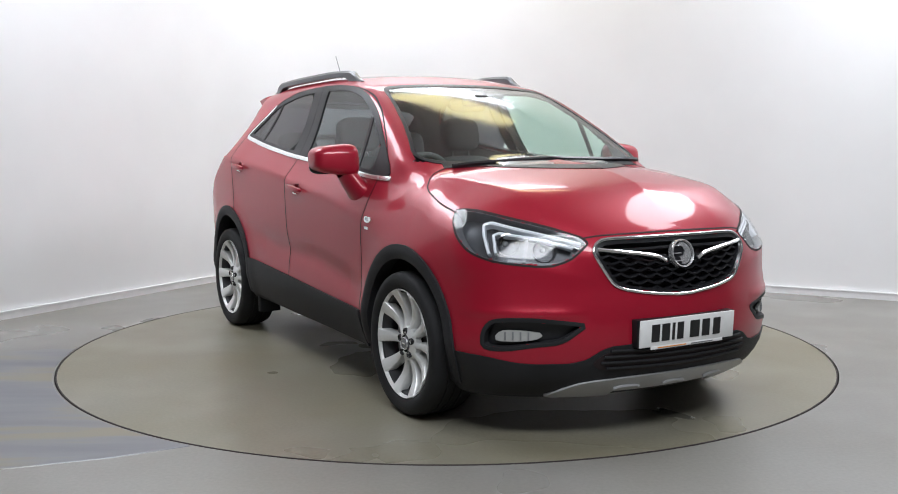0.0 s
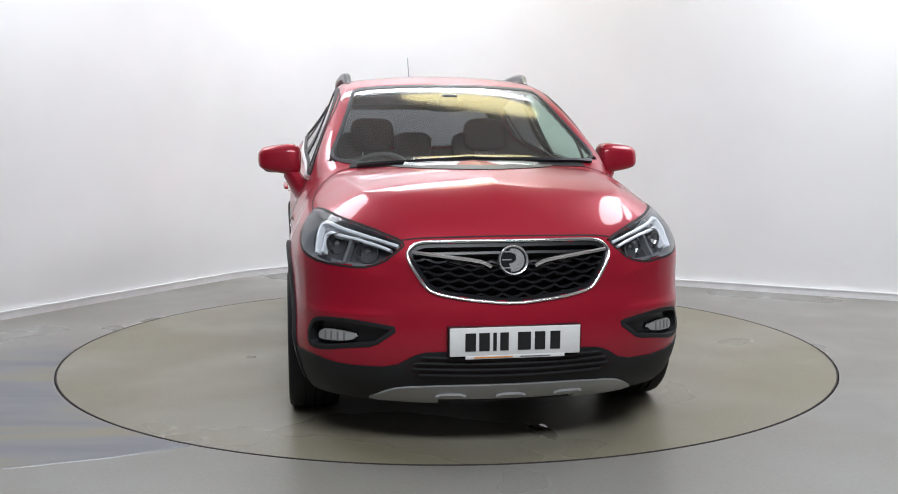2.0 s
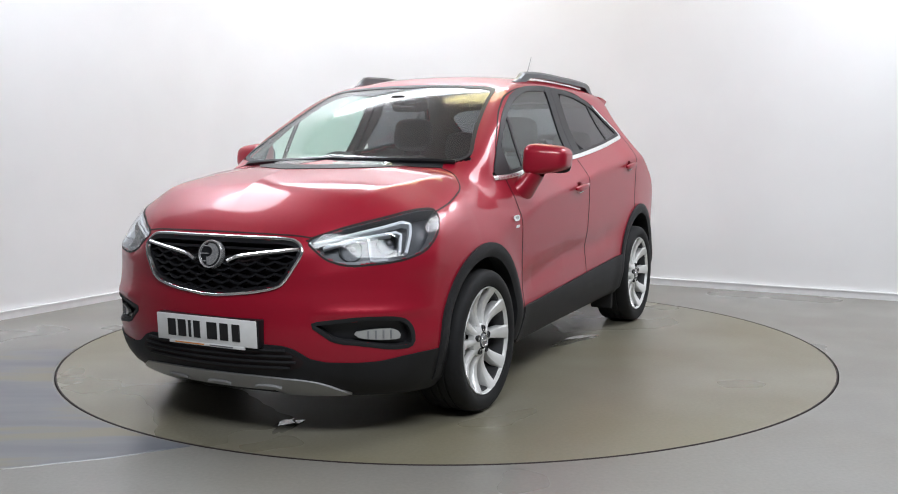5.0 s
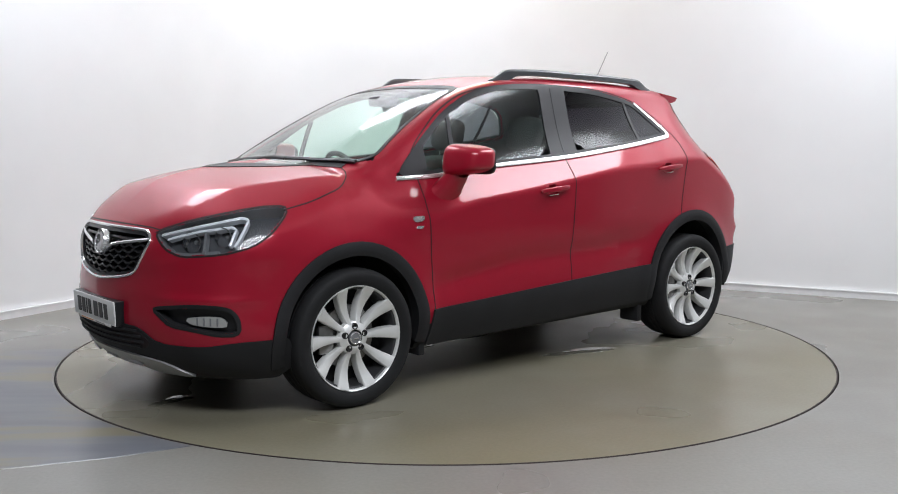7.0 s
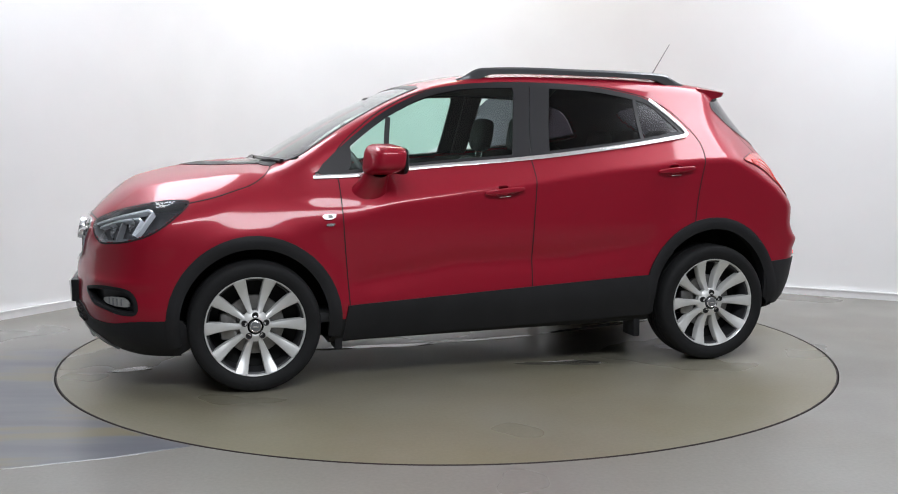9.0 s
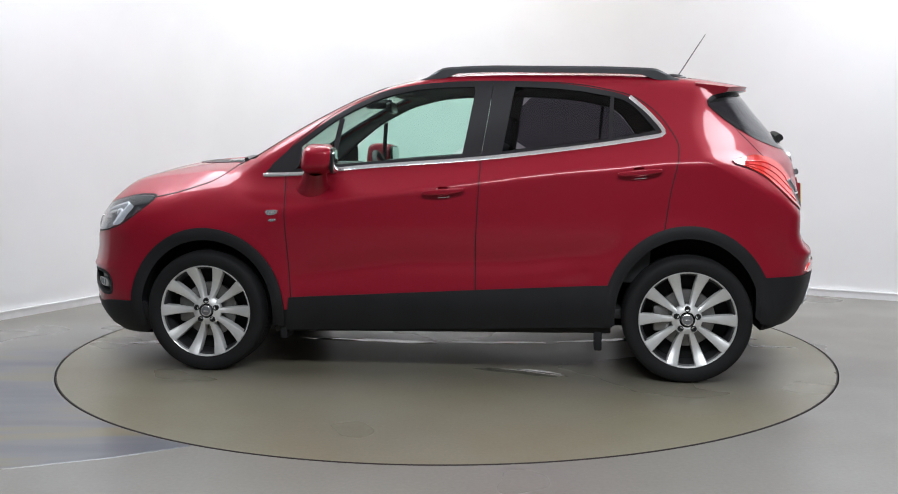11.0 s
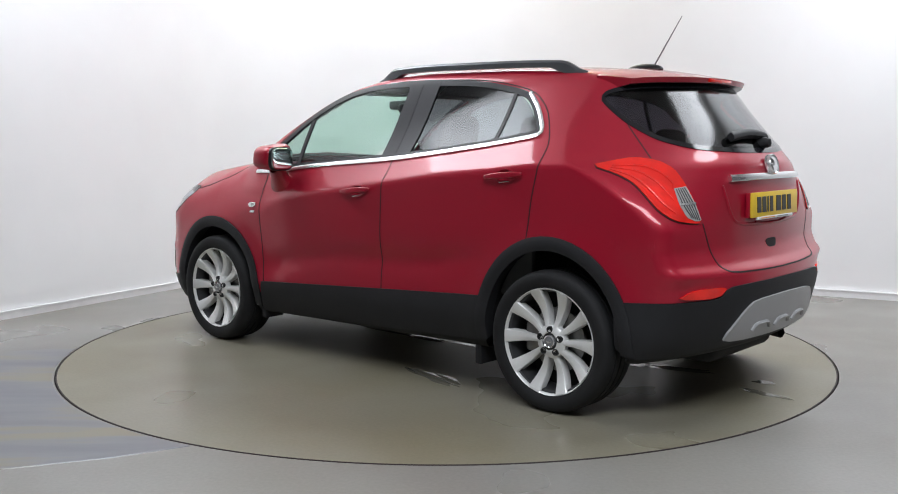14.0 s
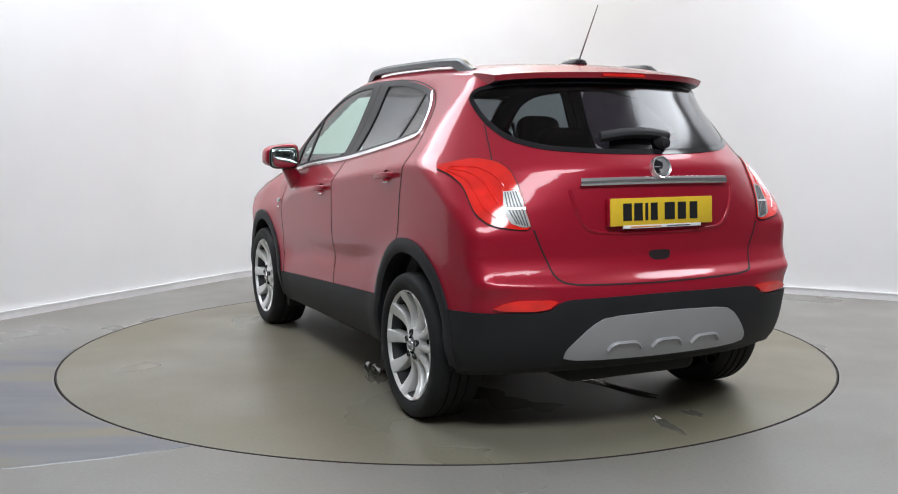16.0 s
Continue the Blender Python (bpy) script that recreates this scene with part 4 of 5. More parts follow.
def head_lamp(s):
    out = nose(HEADLAMP, s)
    lamp = part("headlamp", patch(bmesh.new(), shrink(out, -0.003), NOSE, -0.060, 0.003, 1), LAMPDARK, car, "clear headlamp with twin white light guides")
    part("lamp_edge", band(bmesh.new(), out, NOSE, -0.0075, 0.001, 0.001, 0.010, rounds=1), GAP, lamp)
    part("lamp_wall", band(bmesh.new(), out, NOSE, 0.0, 0.003, -0.002, 0.060, rounds=1), LAMPGREY, lamp)
    guides = ([(2.035, 0.447, 0.833), (1.926, 0.601, 0.877), (1.795, 0.737, 0.916), (1.772, 0.763, 0.908), (1.799, 0.774, 0.864), (1.846, 0.774, 0.793)],
              [(2.025, 0.480, 0.818), (1.933, 0.608, 0.858), (1.838, 0.727, 0.880), (1.828, 0.747, 0.869), (1.863, 0.754, 0.801)])
    for line, depth in zip(guides, (-0.010, -0.018)):
        part("light_guide", band(bmesh.new(), nose(line, s), NOSE, -0.0055, 0.0055, depth, 0.03, False, 0, 0.012, 2, crown=0.003), DRL, lamp, "white light guide")
    # two faceted bowls below the guides
    for (x, y, z), r in (((1.972, 0.580, 0.797), 0.046), ((1.880, 0.700, 0.822), 0.043)):
        bm = lathe(bmesh.new(), [(0.012, -0.045), (r * 0.40, -0.036), (r * 0.72, -0.020), (r * 0.92, -0.006), (r, 0.006), (r + 0.004, 0.004)], 13, "Y")
        ob = part("reflector_bowl", bm, REFLECTOR, lamp, "faceted bright reflector bowl", smooth=False)
        ob.matrix_basis = pose(x - 0.034, s * (y - 0.02), z, 0, 0, -90 + s * 26)
        bm = bmesh.new()
        bmesh.ops.create_uvsphere(bm, u_segments=14, v_segments=10, radius=0.013)
        part("bulb", bm, LAMPGREY, lamp).matrix_basis = pose(x - 0.058, s * (y - 0.025), z)
    web = nose([(1.925, 0.640, 0.855), (1.930, 0.650, 0.765)], s)
    part("lamp_web", band(bmesh.new(), web, NOSE, -0.006, 0.006, -0.022, 0.03, False, 0), LAMPGREY, lamp)
    sweep = nose([(2.035, 0.505, 0.762), (1.98, 0.60, 0.756), (1.90, 0.715, 0.776)], s)
    part("lamp_bridge", band(bmesh.new(), sweep, NOSE, -0.006, 0.008, -0.03, 0.03, False, 1), LAMPGREY, lamp)
    clear(part("lamp_lens", patch(bmesh.new(), out, NOSE, 0.003, 0.003, 1), LAMPGLASS, lamp, "clear lens"))


def fog_lamp(s):
    out = nose(FOG, s)
    lamp = part("fog_lamp", patch(bmesh.new(), shrink(out, -0.004), NOSE, -0.035, 0.003, 1), GLOSSBLACK, car, "fog lamp in a black bezel")
    part("bezel", band(bmesh.new(), out, NOSE, -0.007, 0.010, 0.002, 0.04, rounds=1, across=3, crown=0.001), CLAD, lamp)
    lens = nose([(2.005, 0.600, 0.472), (1.95, 0.672, 0.484), (1.89, 0.735, 0.484), (1.872, 0.752, 0.462), (1.872, 0.754, 0.437), (1.95, 0.683, 0.438), (1.995, 0.625, 0.448)], s)
    part("lens", patch(bmesh.new(), lens, NOSE, -0.012, 0.015, 1), WHITELENS, lamp, "clear ribbed fog lens")
    for k in range(4):
        x, y = 1.965 - 0.022 * k, 0.652 + 0.022 * k
        part("lens_rib", band(bmesh.new(), nose([(x, y, 0.444), (x, y, 0.478)], s), NOSE, -0.003, 0.003, -0.009, 0.006, False, 0), LAMPGREY, lamp)


front_end()


def rear_end():
    for s in (1, -1):
        out = tail(TAILLAMP, s)
        lamp = part("tail_lamp", patch(bmesh.new(), out, TAIL, 0.007, 0.02, 1, 0.02), REDLENS, car, "red wraparound tail lamp")
        low = [(-1.56, 0.826, 1.118), (-1.66, 0.80, 1.085), (-1.735, 0.79, 1.03), (-1.785, 0.765, 0.965), (-1.822, 0.715, 0.925)]
        high = [(-1.56, 0.80, 1.135), (-1.66, 0.70, 1.140), (-1.74, 0.665, 1.105), (-1.79, 0.655, 1.06), (-1.80, 0.69, 1.045)]
        for t in (0.08, 0.5, 0.92):
            flute = tail([tuple(a + (b - a) * t for a, b in zip(p, q)) for p, q in zip(low, high)], s)
            part("lens_flute", band(bmesh.new(), flute, TAIL, -0.004, 0.004, 0.0075, 0.006, False, 2, across=3, crown=0.003), REDLENS, lamp)
        w = tail([(-1.805, 0.687, 1.036), (-1.829, 0.626, 1.045), (-1.858, 0.604, 0.968), (-1.874, 0.585, 0.897), (-1.862, 0.622, 0.898), (-1.846, 0.664, 0.914), (-1.828, 0.689, 0.969)], s)
        part("clear_section", patch(bmesh.new(), w, TAIL, 0.009, 0.010, 0), WHITELENS, lamp, "clear reversing lamp section")
        for k in range(5):
            t = (k + 0.7) / 5.4
            rib = tail([(-1.807 - 0.022 * t, 0.686 - 0.056 * t, 1.032 + 0.008 * t), (-1.832 - 0.026 * t, 0.684 - 0.078 * t, 0.972 - 0.004 * t), (-1.856 - 0.016 * t, 0.648 - 0.058 * t, 0.912 - 0.012 * t)], s)
            part("lens_rib", band(bmesh.new(), rib, TAIL, -0.0022, 0.0022, 0.0105, 0.004, False, 0, across=1), LAMPDARK, lamp)
        part("lamp_divider", band(bmesh.new(), tail([(-1.832, 0.688, 0.968), (-1.86, 0.604, 0.972)], s), TAIL, -0.004, 0.004, 0.0115, 0.006, False, 0), SATIN, lamp)
        part("lamp_edge", band(bmesh.new(), out, TAIL, -0.004, 0.002, 0.003, 0.012, rounds=1, across=1), GAP, lamp)
    bar = tail([(-1.90, 0.372, 1.073), (-1.92, 0.19, 1.077), (-1.93, 0.0, 1.078), (-1.92, -0.19, 1.077), (-1.90, -0.372, 1.073)])
    part("tailgate_strip", band(bmesh.new(), bar, TAIL, -0.016, 0.014, 0.016, 0.02, False, 0, across=3, crown=0.006), CHROME, car, "chrome strip above the rear plate")
    badge("rear_badge", (-1.945, 0.0, 1.135), 0.048, -1, 14)
    plate("rear_number_plate", -1.958, 0.952, PLATE_YELLOW, -1)
    part("plate_holder", box(bmesh.new(), -1.956, -1.935, -0.268, 0.268, 0.895, 1.01, 0.004), RED, car)
    recess = [(0.9 * a / 0.74, b) for a, b in ((-0.40, 1.045), (-0.365, 0.93), (-0.32, 0.872), (-0.15, 0.862), (0.15, 0.862), (0.32, 0.872), (0.365, 0.93), (0.40, 1.045))]
    part("tailgate_recess", band(bmesh.new(), recess, TAIL, -0.008, 0.008, 0.001, 0.006, False, 2, across=4, crown=0.005), RED, car)
    grip = [(0.9 * a / 0.75, b) for a, b in ((-0.062, 0.788), (0.062, 0.788), (0.045, 0.746), (-0.045, 0.746))]
    part("tailgate_grip", patch(bmesh.new(), grip, TAIL, 0.002, 0.004, 1), GAP, car, "recessed tailgate grip")
    part("tailgate_crease", band(bmesh.new(), [(0.9 * a / 0.75, b) for a, b in ((-0.17, 0.872), (-0.08, 0.862), (0.08, 0.862), (0.17, 0.872))], TAIL, -0.004, 0.006, 0.004, 0.008, False, 2, crown=0.005), RED, car)
    # roof spoiler
    bm = bmesh.new()
    nx, ny = 14, 30
    up, dn = [], []
    for i in range(nx + 1):
        t = i / nx
        a, b = [], []
        for j in range(ny + 1):
            v = -1 + 2 * j / ny
            yy = v * (0.575 - 0.015 * t)
            x = -1.33 - t * (0.335 - 0.16 * abs(v) ** 3)
            z = float(TOP(np.array(x))) - 0.10 * yy**2 - 0.10 * yy**4 - 0.012 * abs(v) ** 6 + 0.004 + 0.008 * t
            a.append(bm.verts.new((x, yy, z)))
            b.append(bm.verts.new((x + 0.010 * t, yy * 0.985, z - 0.012 - 0.030 * math.sin(math.pi * min(1, 0.15 + 0.85 * t)) - 0.012 * t)))
        up.append(a), dn.append(b)
    for i in range(nx):
        for j in range(ny):
            bm.faces.new((up[i][j], up[i + 1][j], up[i + 1][j + 1], up[i][j + 1]))
            bm.faces.new((dn[i][j], dn[i][j + 1], dn[i + 1][j + 1], dn[i + 1][j])).material_index = 1
        for j in (0, ny):
            bm.faces.new((up[i][j], up[i + 1][j], dn[i + 1][j], dn[i][j]))
    for j in range(ny):
        bm.faces.new((up[nx][j], dn[nx][j], dn[nx][j + 1], up[nx][j + 1]))
        bm.faces.new((up[0][j], up[0][j + 1], dn[0][j + 1], dn[0][j]))
    bmesh.ops.recalc_face_normals(bm, faces=bm.faces)
    sp = part("roof_spoiler", bm, RED, car, "red roof spoiler over the rear window")
    sp.data.materials.append(GLOSSBLACK)
    part("brake_lamp", box(bmesh.new(), -1.672, -1.655, -0.11, 0.11, 1.523, 1.537, 0.003), REDLENS, sp, "red high brake lamp")
    # antenna
    bm = bmesh.new()
    bmesh.ops.create_uvsphere(bm, u_segments=24, v_segments=12, radius=1, matrix=Matrix.Translation((-1.25, 0, 1.606)) @ Matrix.Diagonal((0.105, 0.042, 0.030, 1)))
    ant = part("antenna", bm, GLOSSBLACK, car, "black antenna base with a thin rod")
    bm = bmesh.new()
    bmesh.ops.create_cone(bm, segments=10, radius1=0.0042, radius2=0.0022, depth=0.275, cap_ends=True)
    part("rod", bm, LAMPGREY, ant).matrix_basis = look((-1.379, 0, 1.744), (-1.30, 0, 1.62))
    # rear wiper
    bm = band(bmesh.new(), tail([(-1.86, 0.25, 1.245), (-1.87, 0.12, 1.262), (-1.87, 0.0, 1.262), (-1.86, -0.10, 1.250)]), TAIL, -0.016, 0.014, 0.035, 0.025, False, 1, across=3, crown=0.008)
    wip = part("rear_wiper", bm, CLAD, car, "black rear wiper")
    bm = lathe(bmesh.new(), [(0.001, 0.06), (0.02, 0.055), (0.028, 0.03), (0.028, -0.02)], 20, "Y")
    part("wiper_pivot", bm, CLAD, wip).matrix_basis = pose(-1.845, -0.06, 1.235, 0, 0, 90)


rear_end()


def roof_rails():
    for s in (1, -1):
        bm = bmesh.new()
        n = 48
        rows = []
        for i in range(n + 1):
            t = i / n
            x = 0.14 - 1.39 * t
            yy = s * (0.525 + 0.022 * math.sin(math.pi * t))
            base = float(on_top(np.array([x]), np.array([yy]))[0, 2])
            end = min(1, min(t, 1 - t) / 0.10)
            end = end * end * (3 - 2 * end)
            foot = 1 - min(1, max(0, min(t, 1 - t) - 0.09) / 0.05)
            top = base + 0.004 + 0.048 * end
            low = base - 0.01 + (0.026 + 0.0) * (1 - foot)
            w = 0.014 + 0.007 * end
            sec = [(-w, low), (-w, top - 0.012), (-w * 0.55, top), (w * 0.55, top), (w, top - 0.012), (w, low)]
            rows.append([bm.verts.new((x, yy + a, b)) for a, b in sec])
        for r0, r1 in zip(rows, rows[1:]):
            for k in range(6):
                bm.faces.new((r0[k], r0[(k + 1) % 6], r1[(k + 1) % 6], r1[k]))
        bm.faces.new(rows[0]), bm.faces.new(rows[-1])
        bmesh.ops.recalc_face_normals(bm, faces=bm.faces)
        part("roof_rail", bm, GREYRAIL, car, "grey painted roof rail")


roof_rails()


def blob(size, power=0.6, seg=28):
    """A rounded box shape."""
    bm = bmesh.new()
    bmesh.ops.create_uvsphere(bm, u_segments=seg, v_segments=seg // 2, radius=1)
    for v in bm.verts:
        v.co = Vector([math.copysign(abs(a) ** power, a) * k for a, k in zip(v.co, size)])
    return bm


def side_fittings():
    for s in (1, -1):
        # mirror
        bm = blob((0.085, 0.112, 0.080), 0.52, 36)
        for v in bm.verts:
            out = s * v.co.y / 0.112
            v.co.z *= 1.0 - 0.16 * out
            v.co.x -= 0.20 * (s * v.co.y) + 0.12 * v.co.z
            if v.co.z < 0:
                v.co.z *= 0.86 - 0.10 * out
        mir = part("door_mirror", bm, RED, DOORS["f", s], "red door mirror")
        mir.matrix_basis = pose(0.632, s * 0.923, 1.148)
        bm = bmesh.new()
        rows = []
        for i in range(9):
            t = i / 8
            c = Vector((0.695 - 0.045 * t, s * (0.80 + 0.085 * t), 0.975 + 0.135 * t ** 1.15))
            rx, rz = 0.080 - 0.022 * t + 0.03 * (1 - t) ** 3, 0.060 - 0.012 * t
            rows.append([bm.verts.new((c.x + rx * math.cos(a), c.y - s * 0.4 * rz * math.sin(a), c.z + rz * math.sin(a))) for a in np.linspace(0, 2 * math.pi, 17)[:-1]])
        for r0, r1 in zip(rows, rows[1:]):
            for k in range(16):
                bm.faces.new((r0[k], r0[(k + 1) % 16], r1[(k + 1) % 16], r1[k]))
        bmesh.ops.recalc_face_normals(bm, faces=bm.faces)
        part("mirror_foot", bm, RED, DOORS["f", s])
        bm = blob((0.012, 0.084, 0.060), 0.5)
        g = part("mirror_pane", bm, MIRROR, DOORS["f", s], "mirror glass")
        g.matrix_basis = pose(0.541, s * 0.928, 1.146, 0, 0, s * 6)
        bm = blob((0.014, 0.092, 0.068), 0.5)
        part("mirror_rim", bm, GLOSSBLACK, DOORS["f", s]).matrix_basis = pose(0.549, s * 0.928, 1.146, 0, 0, s * 6)
        # handles
        pr = on_side(s)
        for key, (x, z) in zip("fr", HANDLES):
            yb = float(on_side(1)(np.array([x]), np.array([z]))[0, 1])
            bm = bmesh.new()
            rows = []
            for rx, rz, lift in ((0.063, 0.041, -0.003), (0.060, 0.038, 0.0015), (0.052, 0.032, 0.0015), (0.049, 0.029, -0.006), (0.040, 0.023, -0.022), (0.020, 0.012, -0.029), (0.002, 0.001, -0.030)):
                uv = [(x + rx * math.cos(a), z - 0.004 + rz * math.sin(a)) for a in np.linspace(0, 2 * math.pi, 29)[:-1]]
                rows.append([bm.verts.new(v) for v in lay(pr, uv, np.full(28, lift))[0]])
            for r0, r1 in zip(rows, rows[1:]):
                for k in range(28):
                    bm.faces.new((r0[k], r0[(k + 1) % 28], r1[(k + 1) % 28], r1[k]))
            bmesh.ops.recalc_face_normals(bm, faces=bm.faces)
            part("handle_cup", bm, RED, DOORS[key, s], "hollow red cup behind the handle")
            bm = blob((0.112, 0.012, 0.0155), 0.5, 28)
            for v in bm.verts:
                v.co.y += s * 0.010 * (1 - (v.co.x / 0.112) ** 2)
                v.co.z *= 1.0 - 0.25 * abs(v.co.x / 0.112)
            h = part("door_handle", bm, RED, DOORS[key, s], "red door handle")
            h.matrix_basis = pose(x, s * (yb + 0.018), z, 0, 5, 0)
            part("handle_strip", box(bmesh.new(), -0.03, 0.03, -0.004, 0.004, -0.0245, -0.0205, 0.001), SATIN, h, "bright strip under the handle").matrix_basis = pose(0, s * -0.010, -0.008)
        # repeater and small badge on the wing
        pr = on_side(s)
        rep = part("side_repeater", patch(bmesh.new(), [(0.945, 0.878), (0.862, 0.882), (0.875, 0.856), (0.93, 0.850)], pr, 0.008, 0.012, 1), SATIN, car, "chrome side repeater")
        part("repeater_lens", patch(bmesh.new(), [(0.915, 0.874), (0.880, 0.876), (0.886, 0.862), (0.912, 0.860)], pr, 0.011, 0.006, 1), WHITELENS, rep)
        part("wing_badge", patch(bmesh.new(), [(0.925, 0.833), (0.875, 0.836), (0.873, 0.822), (0.923, 0.819)], pr, 0.004, 0.006, 1), SATIN, car)
        # front wipers
    for line in ([(1.175, -0.55), (1.205, -0.2), (1.20, 0.12)], [(1.195, 0.10), (1.165, 0.40), (1.105, 0.63)]):
        part("front_wiper", band(bmesh.new(), line, on_top, -0.010, 0.010, 0.016, 0.012, False, 1, crown=0.006), GLOSSBLACK, car, "black windscreen wiper")
    part("cowl", band(bmesh.new(), [(1.135, -0.58), (1.18, -0.42), (1.215, 0), (1.18, 0.42), (1.135, 0.58)], on_top, -0.030, 0.022, 0.003, 0.006, False, 2), CLAD, car, "black plastic cowl below the windscreen")


side_fittings()


# ---- wheels ----
def wheel(x, s):
    """Rim barrel with ten tapered spokes, cap and nuts, a tyre with shoulder grooves and a brake disc. Outer face looks to +y."""
    bm = lathe(bmesh.new(), [(0.240, 0.088), (0.243, 0.103), (0.248, 0.107), (0.251, 0.100), (0.249, 0.088)], 72, "Y")
    w = part("wheel", bm, ALLOY, car, "silver ten-spoke alloy wheel with black tyre")
    w.matrix_basis = pose(x, s * 0.772, 0.329, 0, 0, 0 if s > 0 else 180)
    prof = [(0.242, 0.094), (0.252, 0.105), (0.268, 0.113), (0.290, 0.117), (0.312, 0.113), (0.321, 0.104), (0.327, 0.090), (0.3295, 0.070), (0.3295, 0.046), (0.323, 0.044), (0.323, 0.038), (0.330, 0.036), (0.330, 0.006), (0.323, 0.004), (0.323, -0.004), (0.330, -0.006),
            (0.330, -0.036), (0.323, -0.038), (0.323, -0.044), (0.3295, -0.046), (0.3295, -0.070), (0.327, -0.090), (0.320, -0.108), (0.290, -0.115), (0.250, -0.104), (0.242, -0.094)]
    part("tyre", lathe(bmesh.new(), prof, 80, "Y"), RUBBER, w, "black road tyre")
    part("rim_barrel", lathe(bmesh.new(), [(0.240, 0.090), (0.232, 0.085), (0.226, 0.03), (0.222, -0.08), (0.240, -0.10)], 72, "Y"), BARREL, w, "dark inner rim barrel")
    bm = lathe(bmesh.new(), [(0.05, 0.02), (0.148, 0.02), (0.150, 0.016), (0.150, 0.0), (0.05, 0.0)], 48, "Y")
    part("brake_disc", bm, STEEL, w)
    part("brake_caliper", box(bmesh.new(), 0.085, 0.17, -0.03, 0.045, -0.07, 0.07, 0.015), STEEL, w)
    bm = bmesh.new()
    lathe(bm, [(0.001, -0.02), (0.235, -0.02)], 48, "Y")
    part("wheel_back", bm, DARK, w)
    bm = lathe(bmesh.new(), [(0.040, 0.088), (0.046, 0.090), (0.066, 0.084), (0.078, 0.074), (0.078, 0.045)], 40, "Y")
    part("hub", bm, ALLOY, w)
    bm = lathe(bmesh.new(), [(0.001, 0.096), (0.024, 0.095), (0.029, 0.093), (0.031, 0.089), (0.031, 0.07)], 32, "Y")
    cap = part("centre_cap", bm, LAMPGREY, w, "dark centre cap with a silver ring")
    part("cap_ring", lathe(bmesh.new(), [(0.024, 0.0955), (0.026, 0.0975), (0.029, 0.096), (0.030, 0.092)], 32, "Y"), SATIN, cap)
    part("cap_mark", box(bmesh.new(), -0.013, 0.013, 0.096, 0.098, -0.004, 0.004, 0.001), SATIN, cap)
    nut = None
    for k in range(5):
        a = radians(90 + 72 * k)
        m = Matrix.Translation((0.056 * math.cos(a), 0, 0.056 * math.sin(a)))
        if nut is None:
            nut = part("wheel_nut", lathe(bmesh.new(), [(0.001, 0.088), (0.010, 0.088), (0.011, 0.092), (0.0145, 0.093), (0.016, 0.089), (0.016, 0.07)], 12, "Y"), INK, w, "dark wheel nut")
            nut.matrix_basis = m
        else:
            copy_thing(nut, m)
    spoke = None
    for k in range(10):
        a = radians(72 + 36 * k)
        m = Matrix.Rotation(-a, 4, "Y")
        if spoke is None:
            bm = bmesh.new()
            rows = []
            for i in range(9):
                t = i / 8
                r = 0.060 + (0.244 - 0.060) * t
                hw = 0.0115 + 0.0215 * t ** 1.2
                face = 0.082 - 0.020 * math.sin(math.pi * min(1, t * 1.05)) + 0.024 * t ** 2
                sec = [(-hw, face - 0.045), (-hw, face - 0.006), (-hw * 0.86, face), (-hw * 0.3, face + 0.0035), (hw * 0.3, face + 0.0035), (hw * 0.86, face), (hw, face - 0.006), (hw, face - 0.045)]
                rows.append([bm.verts.new((r, d, c)) for c, d in sec])
            for r0, r1 in zip(rows, rows[1:]):
                for q in range(8):
                    bm.faces.new((r0[q], r0[(q + 1) % 8], r1[(q + 1) % 8], r1[q]))
            bm.faces.new(rows[0]), bm.faces.new(rows[-1])
            bmesh.ops.recalc_face_normals(bm, faces=bm.faces)
            spoke = part("spoke", bm, ALLOY, w)
            spoke.matrix_basis = m
        else:
            copy_thing(spoke, m)
    return w


first = wheel(1.281, 1)
for cx, s in ((-1.281, 1), (1.281, -1), (-1.281, -1)):
    copy_thing(first, pose(cx, s * 0.772, 0.329, 0, 0, 0 if s > 0 else 180))


